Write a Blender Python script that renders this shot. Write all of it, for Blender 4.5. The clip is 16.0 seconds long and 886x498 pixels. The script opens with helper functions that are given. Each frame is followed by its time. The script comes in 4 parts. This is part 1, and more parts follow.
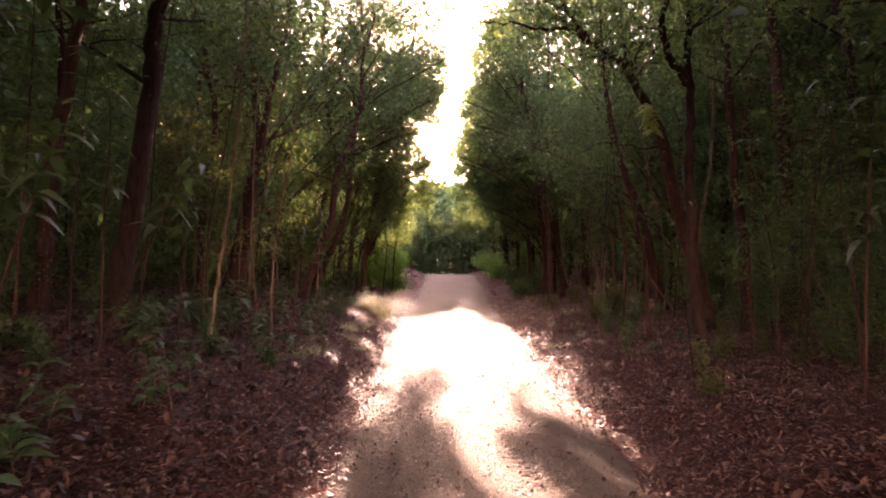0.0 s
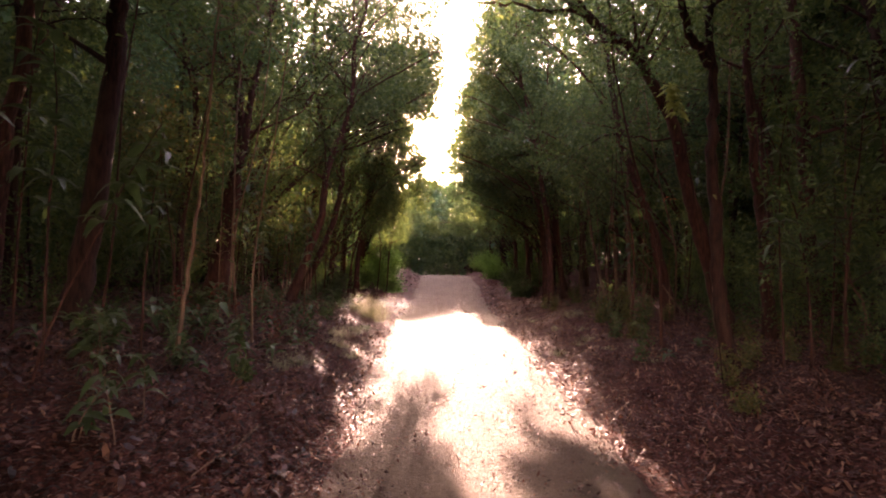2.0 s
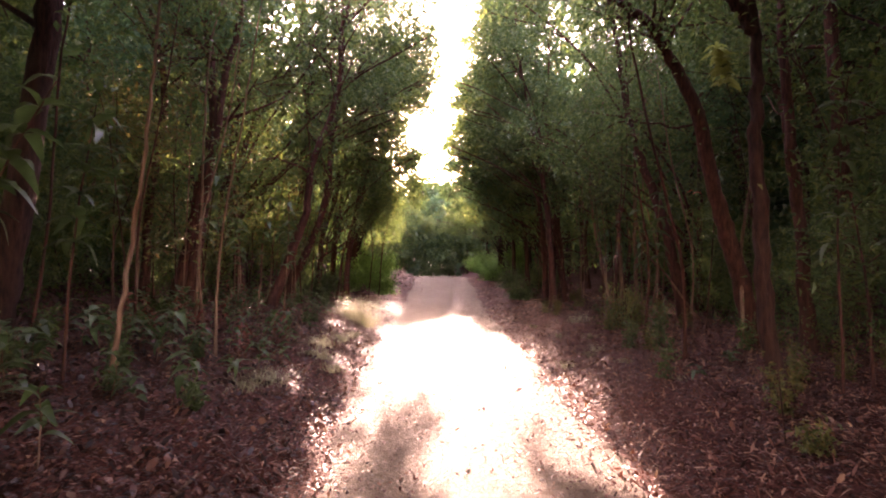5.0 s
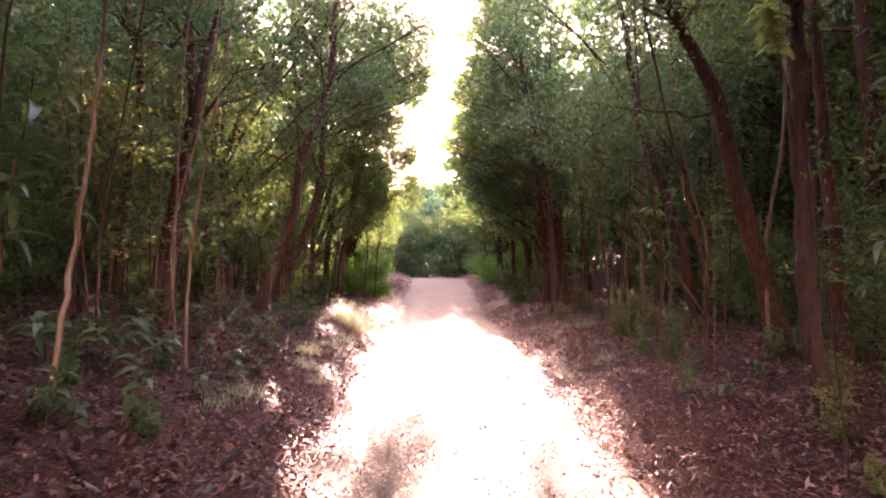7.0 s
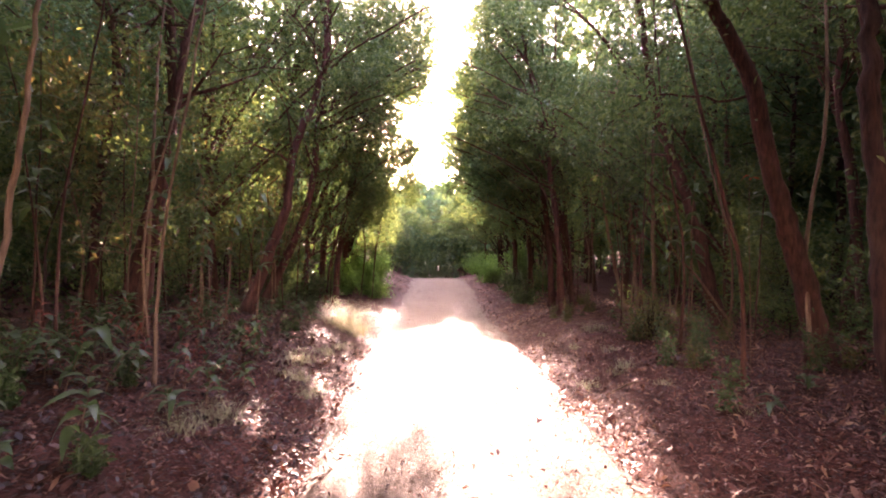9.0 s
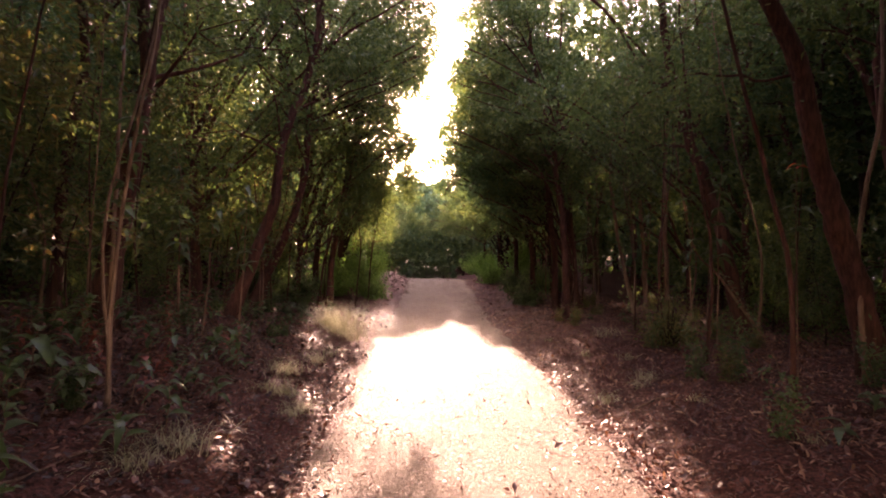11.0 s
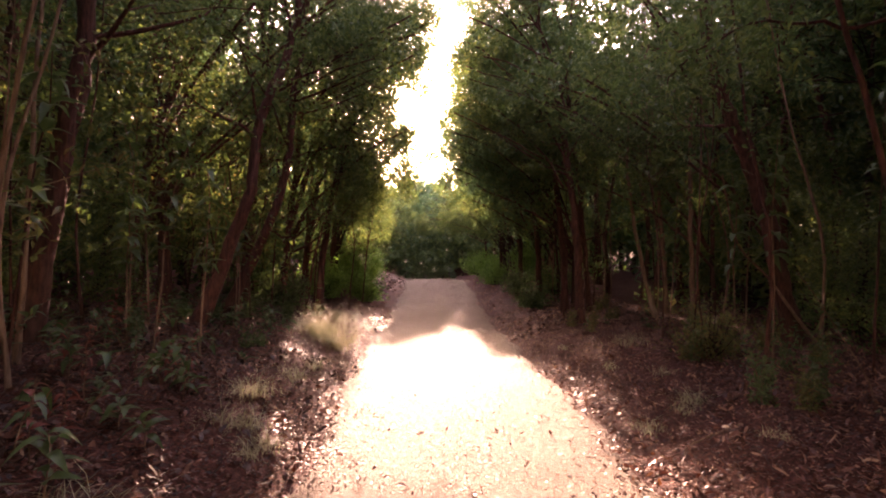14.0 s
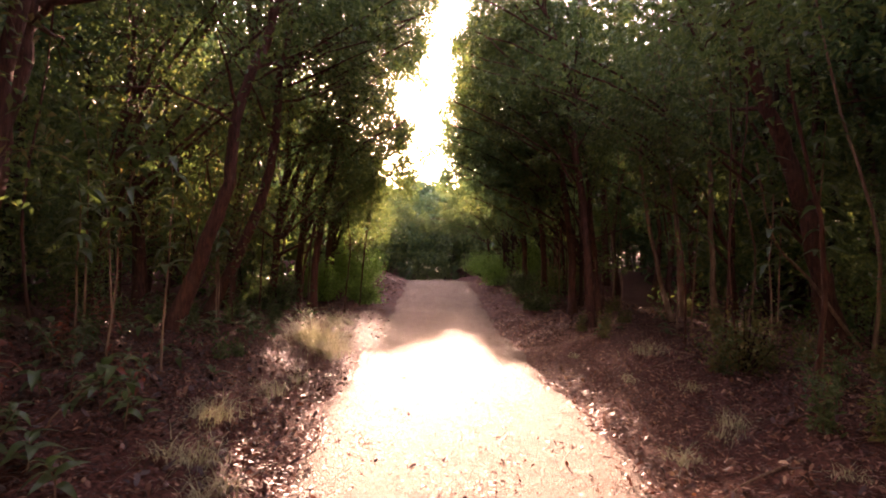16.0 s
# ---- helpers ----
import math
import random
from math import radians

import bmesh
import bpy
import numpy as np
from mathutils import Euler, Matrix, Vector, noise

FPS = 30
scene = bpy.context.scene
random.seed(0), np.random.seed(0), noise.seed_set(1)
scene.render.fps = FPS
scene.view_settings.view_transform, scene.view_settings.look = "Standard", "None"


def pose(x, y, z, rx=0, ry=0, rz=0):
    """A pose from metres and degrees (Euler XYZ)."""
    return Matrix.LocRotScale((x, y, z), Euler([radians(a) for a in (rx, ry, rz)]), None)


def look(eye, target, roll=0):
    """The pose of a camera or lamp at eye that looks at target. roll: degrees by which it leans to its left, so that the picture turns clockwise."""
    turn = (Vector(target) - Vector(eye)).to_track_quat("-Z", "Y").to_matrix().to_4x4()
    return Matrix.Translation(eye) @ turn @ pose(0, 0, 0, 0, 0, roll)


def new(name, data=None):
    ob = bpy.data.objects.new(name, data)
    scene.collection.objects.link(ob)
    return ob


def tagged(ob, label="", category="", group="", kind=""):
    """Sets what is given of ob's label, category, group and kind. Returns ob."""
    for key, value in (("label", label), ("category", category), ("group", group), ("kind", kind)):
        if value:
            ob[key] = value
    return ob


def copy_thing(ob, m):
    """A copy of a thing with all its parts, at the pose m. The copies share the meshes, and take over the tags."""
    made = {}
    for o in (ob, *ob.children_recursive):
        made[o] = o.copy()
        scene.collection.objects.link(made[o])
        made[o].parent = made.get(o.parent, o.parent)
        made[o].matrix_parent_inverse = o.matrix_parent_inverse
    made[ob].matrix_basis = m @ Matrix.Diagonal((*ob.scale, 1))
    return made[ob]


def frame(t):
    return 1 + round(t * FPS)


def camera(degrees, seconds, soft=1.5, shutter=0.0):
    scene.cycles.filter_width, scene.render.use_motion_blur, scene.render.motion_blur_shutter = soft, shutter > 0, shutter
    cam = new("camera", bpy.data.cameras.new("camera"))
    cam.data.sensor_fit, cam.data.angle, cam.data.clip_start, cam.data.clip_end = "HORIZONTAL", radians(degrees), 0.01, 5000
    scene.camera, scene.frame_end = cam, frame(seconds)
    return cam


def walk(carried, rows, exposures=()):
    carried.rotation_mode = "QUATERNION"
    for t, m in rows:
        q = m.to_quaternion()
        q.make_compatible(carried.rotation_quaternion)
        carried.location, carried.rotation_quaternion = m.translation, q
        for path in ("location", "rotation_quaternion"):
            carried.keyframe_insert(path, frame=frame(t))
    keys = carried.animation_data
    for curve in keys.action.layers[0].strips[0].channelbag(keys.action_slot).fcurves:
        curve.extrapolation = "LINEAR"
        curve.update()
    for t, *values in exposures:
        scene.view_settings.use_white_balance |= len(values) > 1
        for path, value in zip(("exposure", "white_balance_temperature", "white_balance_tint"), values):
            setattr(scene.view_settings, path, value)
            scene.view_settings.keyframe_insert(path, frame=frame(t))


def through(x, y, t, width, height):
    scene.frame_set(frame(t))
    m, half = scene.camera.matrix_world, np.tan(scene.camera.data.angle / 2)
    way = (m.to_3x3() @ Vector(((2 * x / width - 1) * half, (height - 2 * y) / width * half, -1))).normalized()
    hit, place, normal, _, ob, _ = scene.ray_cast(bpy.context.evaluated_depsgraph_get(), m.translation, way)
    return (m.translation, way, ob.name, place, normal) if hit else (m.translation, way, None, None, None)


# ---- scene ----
cam = camera(86.1, 16.0, soft=2.0)
METRES, EYE, TILT, LEAN, TURN = 4.7, 1.5, -6.8, 0.0, 0.0
ROWS = [
    (0.0, 0.0, 0.0, 0.0, -0.18, 8.58, -1.21),
    (0.5, -0.003, 0.0297, 0.0022, -0.35, 8.66, -1.22),
    (1.0, -0.0062, 0.0581, 0.0067, -0.51, 8.6, -1.21),
    (1.5, -0.0065, 0.0859, 0.0105, -0.64, 8.63, -1.14),
    (2.0, -0.0024, 0.115, 0.0131, -0.68, 8.69, -1.06),
    (2.5, 0.0021, 0.1431, 0.0176, -0.69, 8.64, -1.04),
    (3.0, 0.0037, 0.1701, 0.0211, -0.75, 8.7, -1.03),
    (3.5, 0.0033, 0.1975, 0.0238, -0.88, 8.8, -1.07),
    (4.0, -0.0003, 0.2249, 0.0279, -1.04, 8.76, -1.13),
    (6.5, 0.0107, 0.3636, 0.047, -1.36, 8.87, -0.97),
    (7.0, 0.0071, 0.392, 0.0484, -1.49, 8.96, -1.06),
    (7.5, -0.0004, 0.42, 0.0531, -1.64, 8.92, -1.16),
    (8.0, -0.0044, 0.4476, 0.0578, -1.68, 8.88, -1.13),
    (8.5, -0.0052, 0.4783, 0.0593, -1.71, 8.94, -1.03),
    (9.0, -0.003, 0.5106, 0.0641, -1.67, 8.94, -1.0),
    (11.5, -0.0145, 0.6724, 0.0818, -2.15, 8.96, -1.05),
    (12.0, -0.0119, 0.7073, 0.0834, -2.18, 9.02, -0.98),
    (12.5, -0.01, 0.7419, 0.0885, -2.16, 8.97, -0.97),
    (13.0, -0.0106, 0.7767, 0.0923, -2.13, 8.96, -0.97),
    (13.5, -0.0114, 0.8138, 0.0947, -2.12, 9.02, -0.98),
    (14.0, -0.0123, 0.8491, 0.0996, -2.18, 9.01, -1.0),
    (14.5, -0.01, 0.8837, 0.1049, -2.25, 8.99, -0.98),
    (15.0, -0.0038, 0.9201, 0.1072, -2.14, 9.06, -0.88),
    (15.5, 0.0013, 0.9549, 0.1127, -1.99, 9.01, -0.86),
    (16.0, 0.0033, 0.987, 0.117, -1.85, 9.09, -0.9),
]
LIGHT = [(0.0, 4.85, 10100), (1.0, 4.7, 10100), (3.0, 4.5, 10200), (3.5, 4.65, 10200), (4.2, 5.0, 10000), (5.2, 5.2, 9400), (6.3, 5.75, 9000), (7.5, 5.85, 8700), (9.2, 5.65, 9100), (10.2, 5.1, 9800), (11.3, 4.5, 10700), (16.0, 4.65, 11000)]
walk(cam, [(t, pose(0, 0, EYE, TILT, LEAN, TURN) @ pose(METRES * x, METRES * y, METRES * z, 90 + pitch, roll, yaw)) for t, x, y, z, yaw, pitch, roll in ROWS],
     [(t, s, k, 57) for t, s, k in LIGHT])

SUN_ELEV, SUN_AZ = 15.9, 1.8          # degrees up, degrees left of straight ahead
SUN_DIR = Vector((-math.sin(radians(SUN_AZ)) * math.cos(radians(SUN_ELEV)),
                  math.cos(radians(SUN_AZ)) * math.cos(radians(SUN_ELEV)), math.sin(radians(SUN_ELEV))))

# ---- light ----
world = bpy.data.worlds.new("evening_sky")
scene.world = world
world.use_nodes = True
wn = world.node_tree
sky = wn.nodes.new("ShaderNodeTexSky")
sky.sky_type, sky.sun_disc = "NISHITA", False
sky.sun_elevation, sky.sun_rotation = radians(SUN_ELEV), radians(-SUN_AZ)
sky.air_density, sky.dust_density = 1.0, 0.8
wn.links.new(sky.outputs[0], wn.nodes["Background"].inputs[0])
wn.nodes["Background"].inputs[1].default_value = 0.15
sun_data = bpy.data.lights.new("sun", "SUN")
sun_data.energy, sun_data.angle, sun_data.color = 1.75, radians(0.55), (1.0, 0.96, 0.88)
sun = new("sun", sun_data)
sun.matrix_world = look(SUN_DIR * 60, (0, 0, 0))


# ---- materials ----
def material(name, rough=0.8, spec=0.3):
    m = bpy.data.materials.new(name)
    m.use_nodes = True
    b = m.node_tree.nodes["Principled BSDF"]
    b.inputs["Roughness"].default_value = rough
    b.inputs["Specular IOR Level"].default_value = spec
    return m, m.node_tree, b


def node(nt, kind, **values):
    n = nt.nodes.new(kind)
    for key, v in values.items():
        n.inputs[key].default_value = v
    return n


def ramp(nt, fac, stops):
    r = nt.nodes.new("ShaderNodeValToRGB")
    els = r.color_ramp.elements
    while len(els) < len(stops):
        els.new(0.5)
    for e, (p, c) in zip(els, stops):
        e.position, e.color = p, (*c, 1)
    nt.links.new(fac, r.inputs[0])
    return r.outputs[0]


def noise_fac(nt, scale, detail=5, rough=0.6, stretch=None):
    co = nt.nodes.new("ShaderNodeTexCoord").outputs["Object"]
    if stretch:
        mp = node(nt, "ShaderNodeMapping", Scale=stretch)
        nt.links.new(co, mp.inputs[0])
        co = mp.outputs[0]
    n = node(nt, "ShaderNodeTexNoise", Scale=scale, Detail=detail, Roughness=rough)
    nt.links.new(co, n.inputs["Vector"])
    return n.outputs[0]


def mix(nt, fac, a, b, blend="MIX"):
    m = nt.nodes.new("ShaderNodeMix")
    m.data_type, m.blend_type = "RGBA", blend
    if isinstance(fac, (int, float)):
        m.inputs[0].default_value = fac
    else:
        nt.links.new(fac, m.inputs[0])
    for sock, v in ((m.inputs[6], a), (m.inputs[7], b)):
        if isinstance(v, tuple):
            sock.default_value = (*v, 1)
        else:
            nt.links.new(v, sock)
    return m.outputs[2]


def bump(nt, b, fac, strength, dist):
    n = node(nt, "ShaderNodeBump", Strength=strength, Distance=dist)
    nt.links.new(fac, n.inputs["Height"])
    nt.links.new(n.outputs[0], b.inputs["Normal"])


def earth_material(name, dark, mid, light, fine=38, relief=0.6, rough=0.92, spec=0.12):
    m, nt, b = material(name, rough, spec)
    big = noise_fac(nt, 0.9, 4)
    small = noise_fac(nt, fine, 6, 0.7)
    c = ramp(nt, big, [(0.3, mid), (0.62, light)])
    c = mix(nt, ramp(nt, small, [(0.42, (1, 1, 1)), (0.6, (0, 0, 0))]), c, dark)
    nt.links.new(c, b.inputs["Base Color"])
    bump(nt, b, small, relief, 0.03)
    return m


def bark_material(name, a, c2, lichen):
    m, nt, b = material(name, 0.9, 0.15)
    streak = noise_fac(nt, 9, 6, 0.65, (4, 4, 0.7))
    patch = noise_fac(nt, 2.2, 4)
    c = ramp(nt, streak, [(0.35, a), (0.65, c2)])
    c = mix(nt, ramp(nt, patch, [(0.56, (0, 0, 0)), (0.72, (0.6, 0.6, 0.6))]), c, lichen)
    nt.links.new(c, b.inputs["Base Color"])
    bump(nt, b, streak, 0.8, 0.03)
    return m


def leaf_material(name, colours, through=0.45, rough=0.46, spec=0.4, glow=(1.35, 1.42, 1.05)):
    m, nt, b = material(name, rough, spec)
    geo = nt.nodes.new("ShaderNodeNewGeometry")
    step = 1.0 / max(1, len(colours) - 1)
    c = ramp(nt, geo.outputs["Random Per Island"], [(i * step, k) for i, k in enumerate(colours)])
    vein = noise_fac(nt, 60, 3)
    c = mix(nt, 0.35, c, ramp(nt, vein, [(0.3, (0.55, 0.55, 0.55)), (0.7, (1, 1, 1))]), "MULTIPLY")
    nt.links.new(c, b.inputs["Base Color"])
    if through:
        tr = nt.nodes.new("ShaderNodeBsdfTranslucent")
        nt.links.new(mix(nt, 1.0, c, glow, "MULTIPLY"), tr.inputs[0])
        ms = nt.nodes.new("ShaderNodeMixShader")
        ms.inputs[0].default_value = through
        nt.links.new(b.outputs[0], ms.inputs[1])
        nt.links.new(tr.outputs[0], ms.inputs[2])
        nt.links.new(ms.outputs[0], nt.nodes["Material Output"].inputs[0])
    return m


SOIL = earth_material("forest_soil", (0.034, 0.0115, 0.0085), (0.08, 0.025, 0.0185), (0.125, 0.043, 0.031))
def path_material():
    """Sandy dirt, trodden pale in the middle and mixed with soil towards its edges."""
    m, nt, b = material("trodden_sand", 0.8, 0.25)
    big, mid, small = noise_fac(nt, 0.8, 4), noise_fac(nt, 7, 5, 0.65), noise_fac(nt, 70, 6, 0.75)
    c = ramp(nt, big, [(0.3, (0.125, 0.078, 0.048)), (0.7, (0.178, 0.12, 0.076))])
    c = mix(nt, ramp(nt, mid, [(0.4, (0, 0, 0)), (0.7, (0.6, 0.6, 0.6))]), c, (0.097, 0.06, 0.04))
    c = mix(nt, ramp(nt, small, [(0.36, (0.9, 0.9, 0.9)), (0.5, (0, 0, 0))]), c, (0.055, 0.03, 0.022))
    grit = noise_fac(nt, 190, 3, 0.7)
    c = mix(nt, ramp(nt, grit, [(0.34, (0.85, 0.85, 0.85)), (0.42, (0, 0, 0))]), c, (0.04, 0.02, 0.014))
    c = mix(nt, ramp(nt, grit, [(0.6, (0, 0, 0)), (0.7, (0.7, 0.7, 0.7))]), c, (0.255, 0.182, 0.12))
    worn = nt.nodes.new("ShaderNodeAttribute")
    worn.attribute_name = "worn"
    add = node(nt, "ShaderNodeMath")
    add.operation = "ADD"
    nt.links.new(worn.outputs["Fac"], add.inputs[0])
    nt.links.new(mid, add.inputs[1])
    c = mix(nt, ramp(nt, add.outputs[0], [(0.62, (1, 1, 1)), (1.05, (0, 0, 0))]), c, (0.075, 0.034, 0.024))
    nt.links.new(c, b.inputs["Base Color"])
    rough = node(nt, "ShaderNodeMath")
    nt.links.new(small, rough.inputs[0])
    nt.links.new(grit, rough.inputs[1])
    bump(nt, b, rough.outputs[0], 0.8, 0.03)
    return m


SAND = path_material()
BARK = bark_material("red_brown_bark", (0.03, 0.0115, 0.0085), (0.1, 0.036, 0.025), (0.115, 0.058, 0.042))
BARK_DARK = bark_material("dark_bark", (0.017, 0.0075, 0.006), (0.055, 0.022, 0.016), (0.07, 0.038, 0.028))
PALE = bark_material("pale_bark", (0.1, 0.054, 0.037), (0.22, 0.128, 0.086), (0.28, 0.185, 0.135))
LEAF = leaf_material("evergreen_leaf", [(0.036, 0.068, 0.026), (0.055, 0.096, 0.036), (0.08, 0.122, 0.044), (0.135, 0.152, 0.055)], 0.5)
LEAF_OLIVE = leaf_material("olive_leaf", [(0.055, 0.062, 0.022), (0.08, 0.09, 0.03), (0.12, 0.115, 0.04), (0.16, 0.1, 0.04)], 0.45)
LEAF_COOL = leaf_material("blue_green_leaf", [(0.036, 0.085, 0.044), (0.052, 0.115, 0.058), (0.078, 0.145, 0.07)])
LEAF_BROAD = leaf_material("broad_green_leaf", [(0.032, 0.058, 0.022), (0.052, 0.085, 0.03), (0.085, 0.12, 0.045)], 0.4, 0.42, 0.4)
LEAF_BRIGHT = leaf_material("bright_shrub_leaf", [(0.06, 0.14, 0.035), (0.09, 0.19, 0.05), (0.14, 0.24, 0.065)], 0.5, glow=(1.3, 1.45, 1.0))
LEAF_RED = leaf_material("withered_red_leaf", [(0.12, 0.022, 0.014), (0.18, 0.038, 0.022), (0.15, 0.06, 0.032)], 0.4)
# red leaf with the sunlight on it put into a brighter colour
LEAF_RED_SUNLIT = leaf_material("sunlit_red_leaf", [(0.5, 0.07, 0.03), (0.6, 0.11, 0.05)], 0.5)
LEAF_YELLOW = leaf_material("yellowing_leaf", [(0.16, 0.19, 0.055), (0.24, 0.26, 0.09), (0.29, 0.28, 0.11)], 0.5)
STRAW = leaf_material("dry_grass", [(0.33, 0.3, 0.19), (0.43, 0.4, 0.28), (0.25, 0.26, 0.14)], 0.45, glow=(1.1, 1.1, 0.8))
LITTER = leaf_material("dead_leaf", [(0.034, 0.0105, 0.007), (0.074, 0.022, 0.014), (0.122, 0.038, 0.024), (0.175, 0.064, 0.04), (0.33, 0.175, 0.11)],
                       0.15, 0.52, 0.3, (1.1, 0.8, 0.5))
LITTER_RED = leaf_material("dark_red_dead_leaf", [(0.0155, 0.0055, 0.0038), (0.034, 0.011, 0.007), (0.058, 0.018, 0.0112), (0.094, 0.029, 0.0165), (0.19, 0.078, 0.045)],
                           0.15, 0.54, 0.32, (1.1, 0.8, 0.5))
STONE = earth_material("stone", (0.10, 0.085, 0.07), (0.2, 0.17, 0.14), (0.27, 0.23, 0.2), 30, 0.4, 0.85, 0.2)


# ---- mesh helpers ----
rng = np.random.default_rng(7)


def lerp(x, xs, ys):
    return np.interp(x, xs, ys)


def mesh_from(name, verts, faces, size, mat, smooth=False):
    """A mesh of faces that all have the same number of corners."""
    me = bpy.data.meshes.new(name)
    verts = np.asarray(verts, dtype=np.float32).reshape(-1, 3)
    faces = np.asarray(faces, dtype=np.int32).reshape(-1, size)
    me.vertices.add(len(verts))
    me.vertices.foreach_set("co", verts.ravel())
    me.loops.add(faces.size)
    me.loops.foreach_set("vertex_index", faces.ravel())
    me.polygons.add(len(faces))
    me.polygons.foreach_set("loop_start", np.arange(0, faces.size, size, dtype=np.int32))
    me.polygons.foreach_set("use_smooth", np.full(len(faces), smooth))
    me.materials.append(mat)
    me.update(calc_edges=True)
    me.validate()
    return me


def put(name, me, parent=None, label=""):
    ob = new(name, me)
    if parent:
        ob.parent = parent
    if label:
        ob["label"] = label
    return ob


class Tubes:
    """Tapered round limbs that end up in one mesh."""

    def __init__(self):
        self.v, self.f, self.n = [], [], 0

    def add(self, pts, radii, sides=7, wobble=0.0):
        pts = np.asarray(pts, float)
        radii = np.asarray(radii, float)
        tang = np.gradient(pts, axis=0)
        tang /= np.linalg.norm(tang, axis=1)[:, None] + 1e-9
        ref = np.array((0.0, 1.0, 0.0)) if abs(tang[0][1]) < 0.85 else np.array((1.0, 0.0, 0.0))
        u = np.cross(tang, ref)
        u /= np.linalg.norm(u, axis=1)[:, None] + 1e-9
        w = np.cross(tang, u)
        a = np.arange(sides) * 2 * math.pi / sides
        rr = radii[:, None] * (1 + wobble * rng.uniform(-1, 1, (len(pts), sides)))
        ring = pts[:, None] + rr[..., None] * (np.cos(a)[None, :, None] * u[:, None] + np.sin(a)[None, :, None] * w[:, None])
        self.v.append(ring.reshape(-1, 3))
        i = np.arange(len(pts) - 1)[:, None] * sides
        j = np.arange(sides)[None]
        k = (j + 1) % sides
        f = np.stack([i + j, i + k, i + sides + k, i + sides + j], -1).reshape(-1, 4)
        self.f.append(f + self.n)
        self.n += len(pts) * sides

    def mesh(self, name, mat):
        return mesh_from(name, np.concatenate(self.v), np.concatenate(self.f), 4, mat, True)


def smooth_line(nodes, n):
    """A rounded line of n points through some nodes."""
    nodes = np.asarray(nodes, float)
    m = len(nodes)
    ext = np.vstack([2 * nodes[0] - nodes[1], nodes, 2 * nodes[-1] - nodes[-2]])
    out = []
    for s in np.linspace(0, m - 1, n):
        i = min(int(s), m - 2)
        t = s - i
        p0, p1, p2, p3 = ext[i:i + 4]
        out.append(0.5 * (2 * p1 + (p2 - p0) * t + (2 * p0 - 5 * p1 + 4 * p2 - p3) * t * t + (3 * p1 - p0 - 3 * p2 + p3) * t ** 3))
    return np.array(out)


def leaf_cloud(centres, length, width, droop=0.35, fold=0.25):
    """Folded, pointed leaves, one at each centre: four corners and two faces each."""
    n = len(centres)
    az = rng.uniform(0, 2 * math.pi, n)
    el = rng.normal(-droop, 0.55, n)
    d = np.stack([np.cos(az) * np.cos(el), np.sin(az) * np.cos(el), np.sin(el)], -1)
    side = np.stack([-np.sin(az), np.cos(az), np.zeros(n)], -1)
    roll = rng.normal(0, 0.7, n)
    up = np.cross(side, d) * -1
    s = side * np.cos(roll)[:, None] + up * np.sin(roll)[:, None]
    nrm = np.cross(d, s)
    L = (length * rng.uniform(0.6, 1.25, n))[:, None]
    W = (width * rng.uniform(0.7, 1.2, n))[:, None]
    a = centres - d * L * 0.5
    tip = centres + d * L * 0.5 - nrm * 0.06 * L
    l = centres - d * L * 0.08 + s * W * 0.5 + nrm * W * fold
    r = centres - d * L * 0.08 - s * W * 0.5 + nrm * W * fold
    v = np.stack([a, l, tip, r], 1).reshape(-1, 3)
    i = np.arange(n)[:, None] * 4
    f = np.concatenate([i + np.array([[0, 2, 1]]), i + np.array([[0, 3, 2]])], 1).reshape(-1, 3)
    return v, f


# ---- the lie of the land ----
def path_left(y):
    return lerp(y, [-20, 3, 6, 10, 14, 23, 30, 60], [-0.75, -0.72, -0.85, -1.05, -1.2, -1.05, -1.0, -1.6]) + 0.05 * np.sin(y * 1.7) + 0.04 * np.sin(y * 4.3)


def path_right(y):
    return lerp(y, [-20, 3, 6, 10, 14, 23, 30, 60], [1.4, 1.4, 1.55, 1.7, 1.8, 1.95, 1.8, 1.2]) + 0.05 * np.sin(y * 1.4 + 1) + 0.04 * np.sin(y * 3.9)


def wave(x, y):
    """Gentle unevenness of a few centimetres."""
    return (0.5 * np.sin(x * 1.9 + 0.7 * y) + 0.4 * np.sin(1.3 * y - 0.8 * x + 1) + 0.3 * np.sin(3.7 * x + 2.9 * y)
            + 0.25 * np.sin(5.3 * y - 4.1 * x + 2) + 0.15 * np.sin(9.1 * x + 7.7 * y))


def land(x, y):
    x, y = np.asarray(x, float), np.asarray(y, float)
    base = lerp(y, [-30, 3, 9, 14, 17, 20, 23, 26, 28, 32, 45, 80], [0, 0, 0, -0.04, -0.04, 0.18, 0.48, 0.78, 0.86, 0.6, 0.3, 4.5])
    dl = np.maximum(0, path_left(y) - 0.05 - x)
    dr = np.maximum(0, x - path_right(y) - 0.05)
    bank = lerp(dl, [0, 0.25, 0.7, 1.2, 2.0, 3.0, 8, 16, 40, 400], [0, 0.07, 0.27, 0.42, 0.64, 0.8, 1.1, 2.4, 7, 22])
    bank += lerp(dr, [0, 0.25, 0.6, 1.1, 1.7, 2.6, 8, 16, 40, 400], [0, 0.06, 0.24, 0.4, 0.5, 0.6, 0.75, 2.2, 7, 22])
    off = np.minimum(1, (dl + dr) * 1.2)
    return base + bank + wave(x, y) * (0.006 + 0.03 * off)


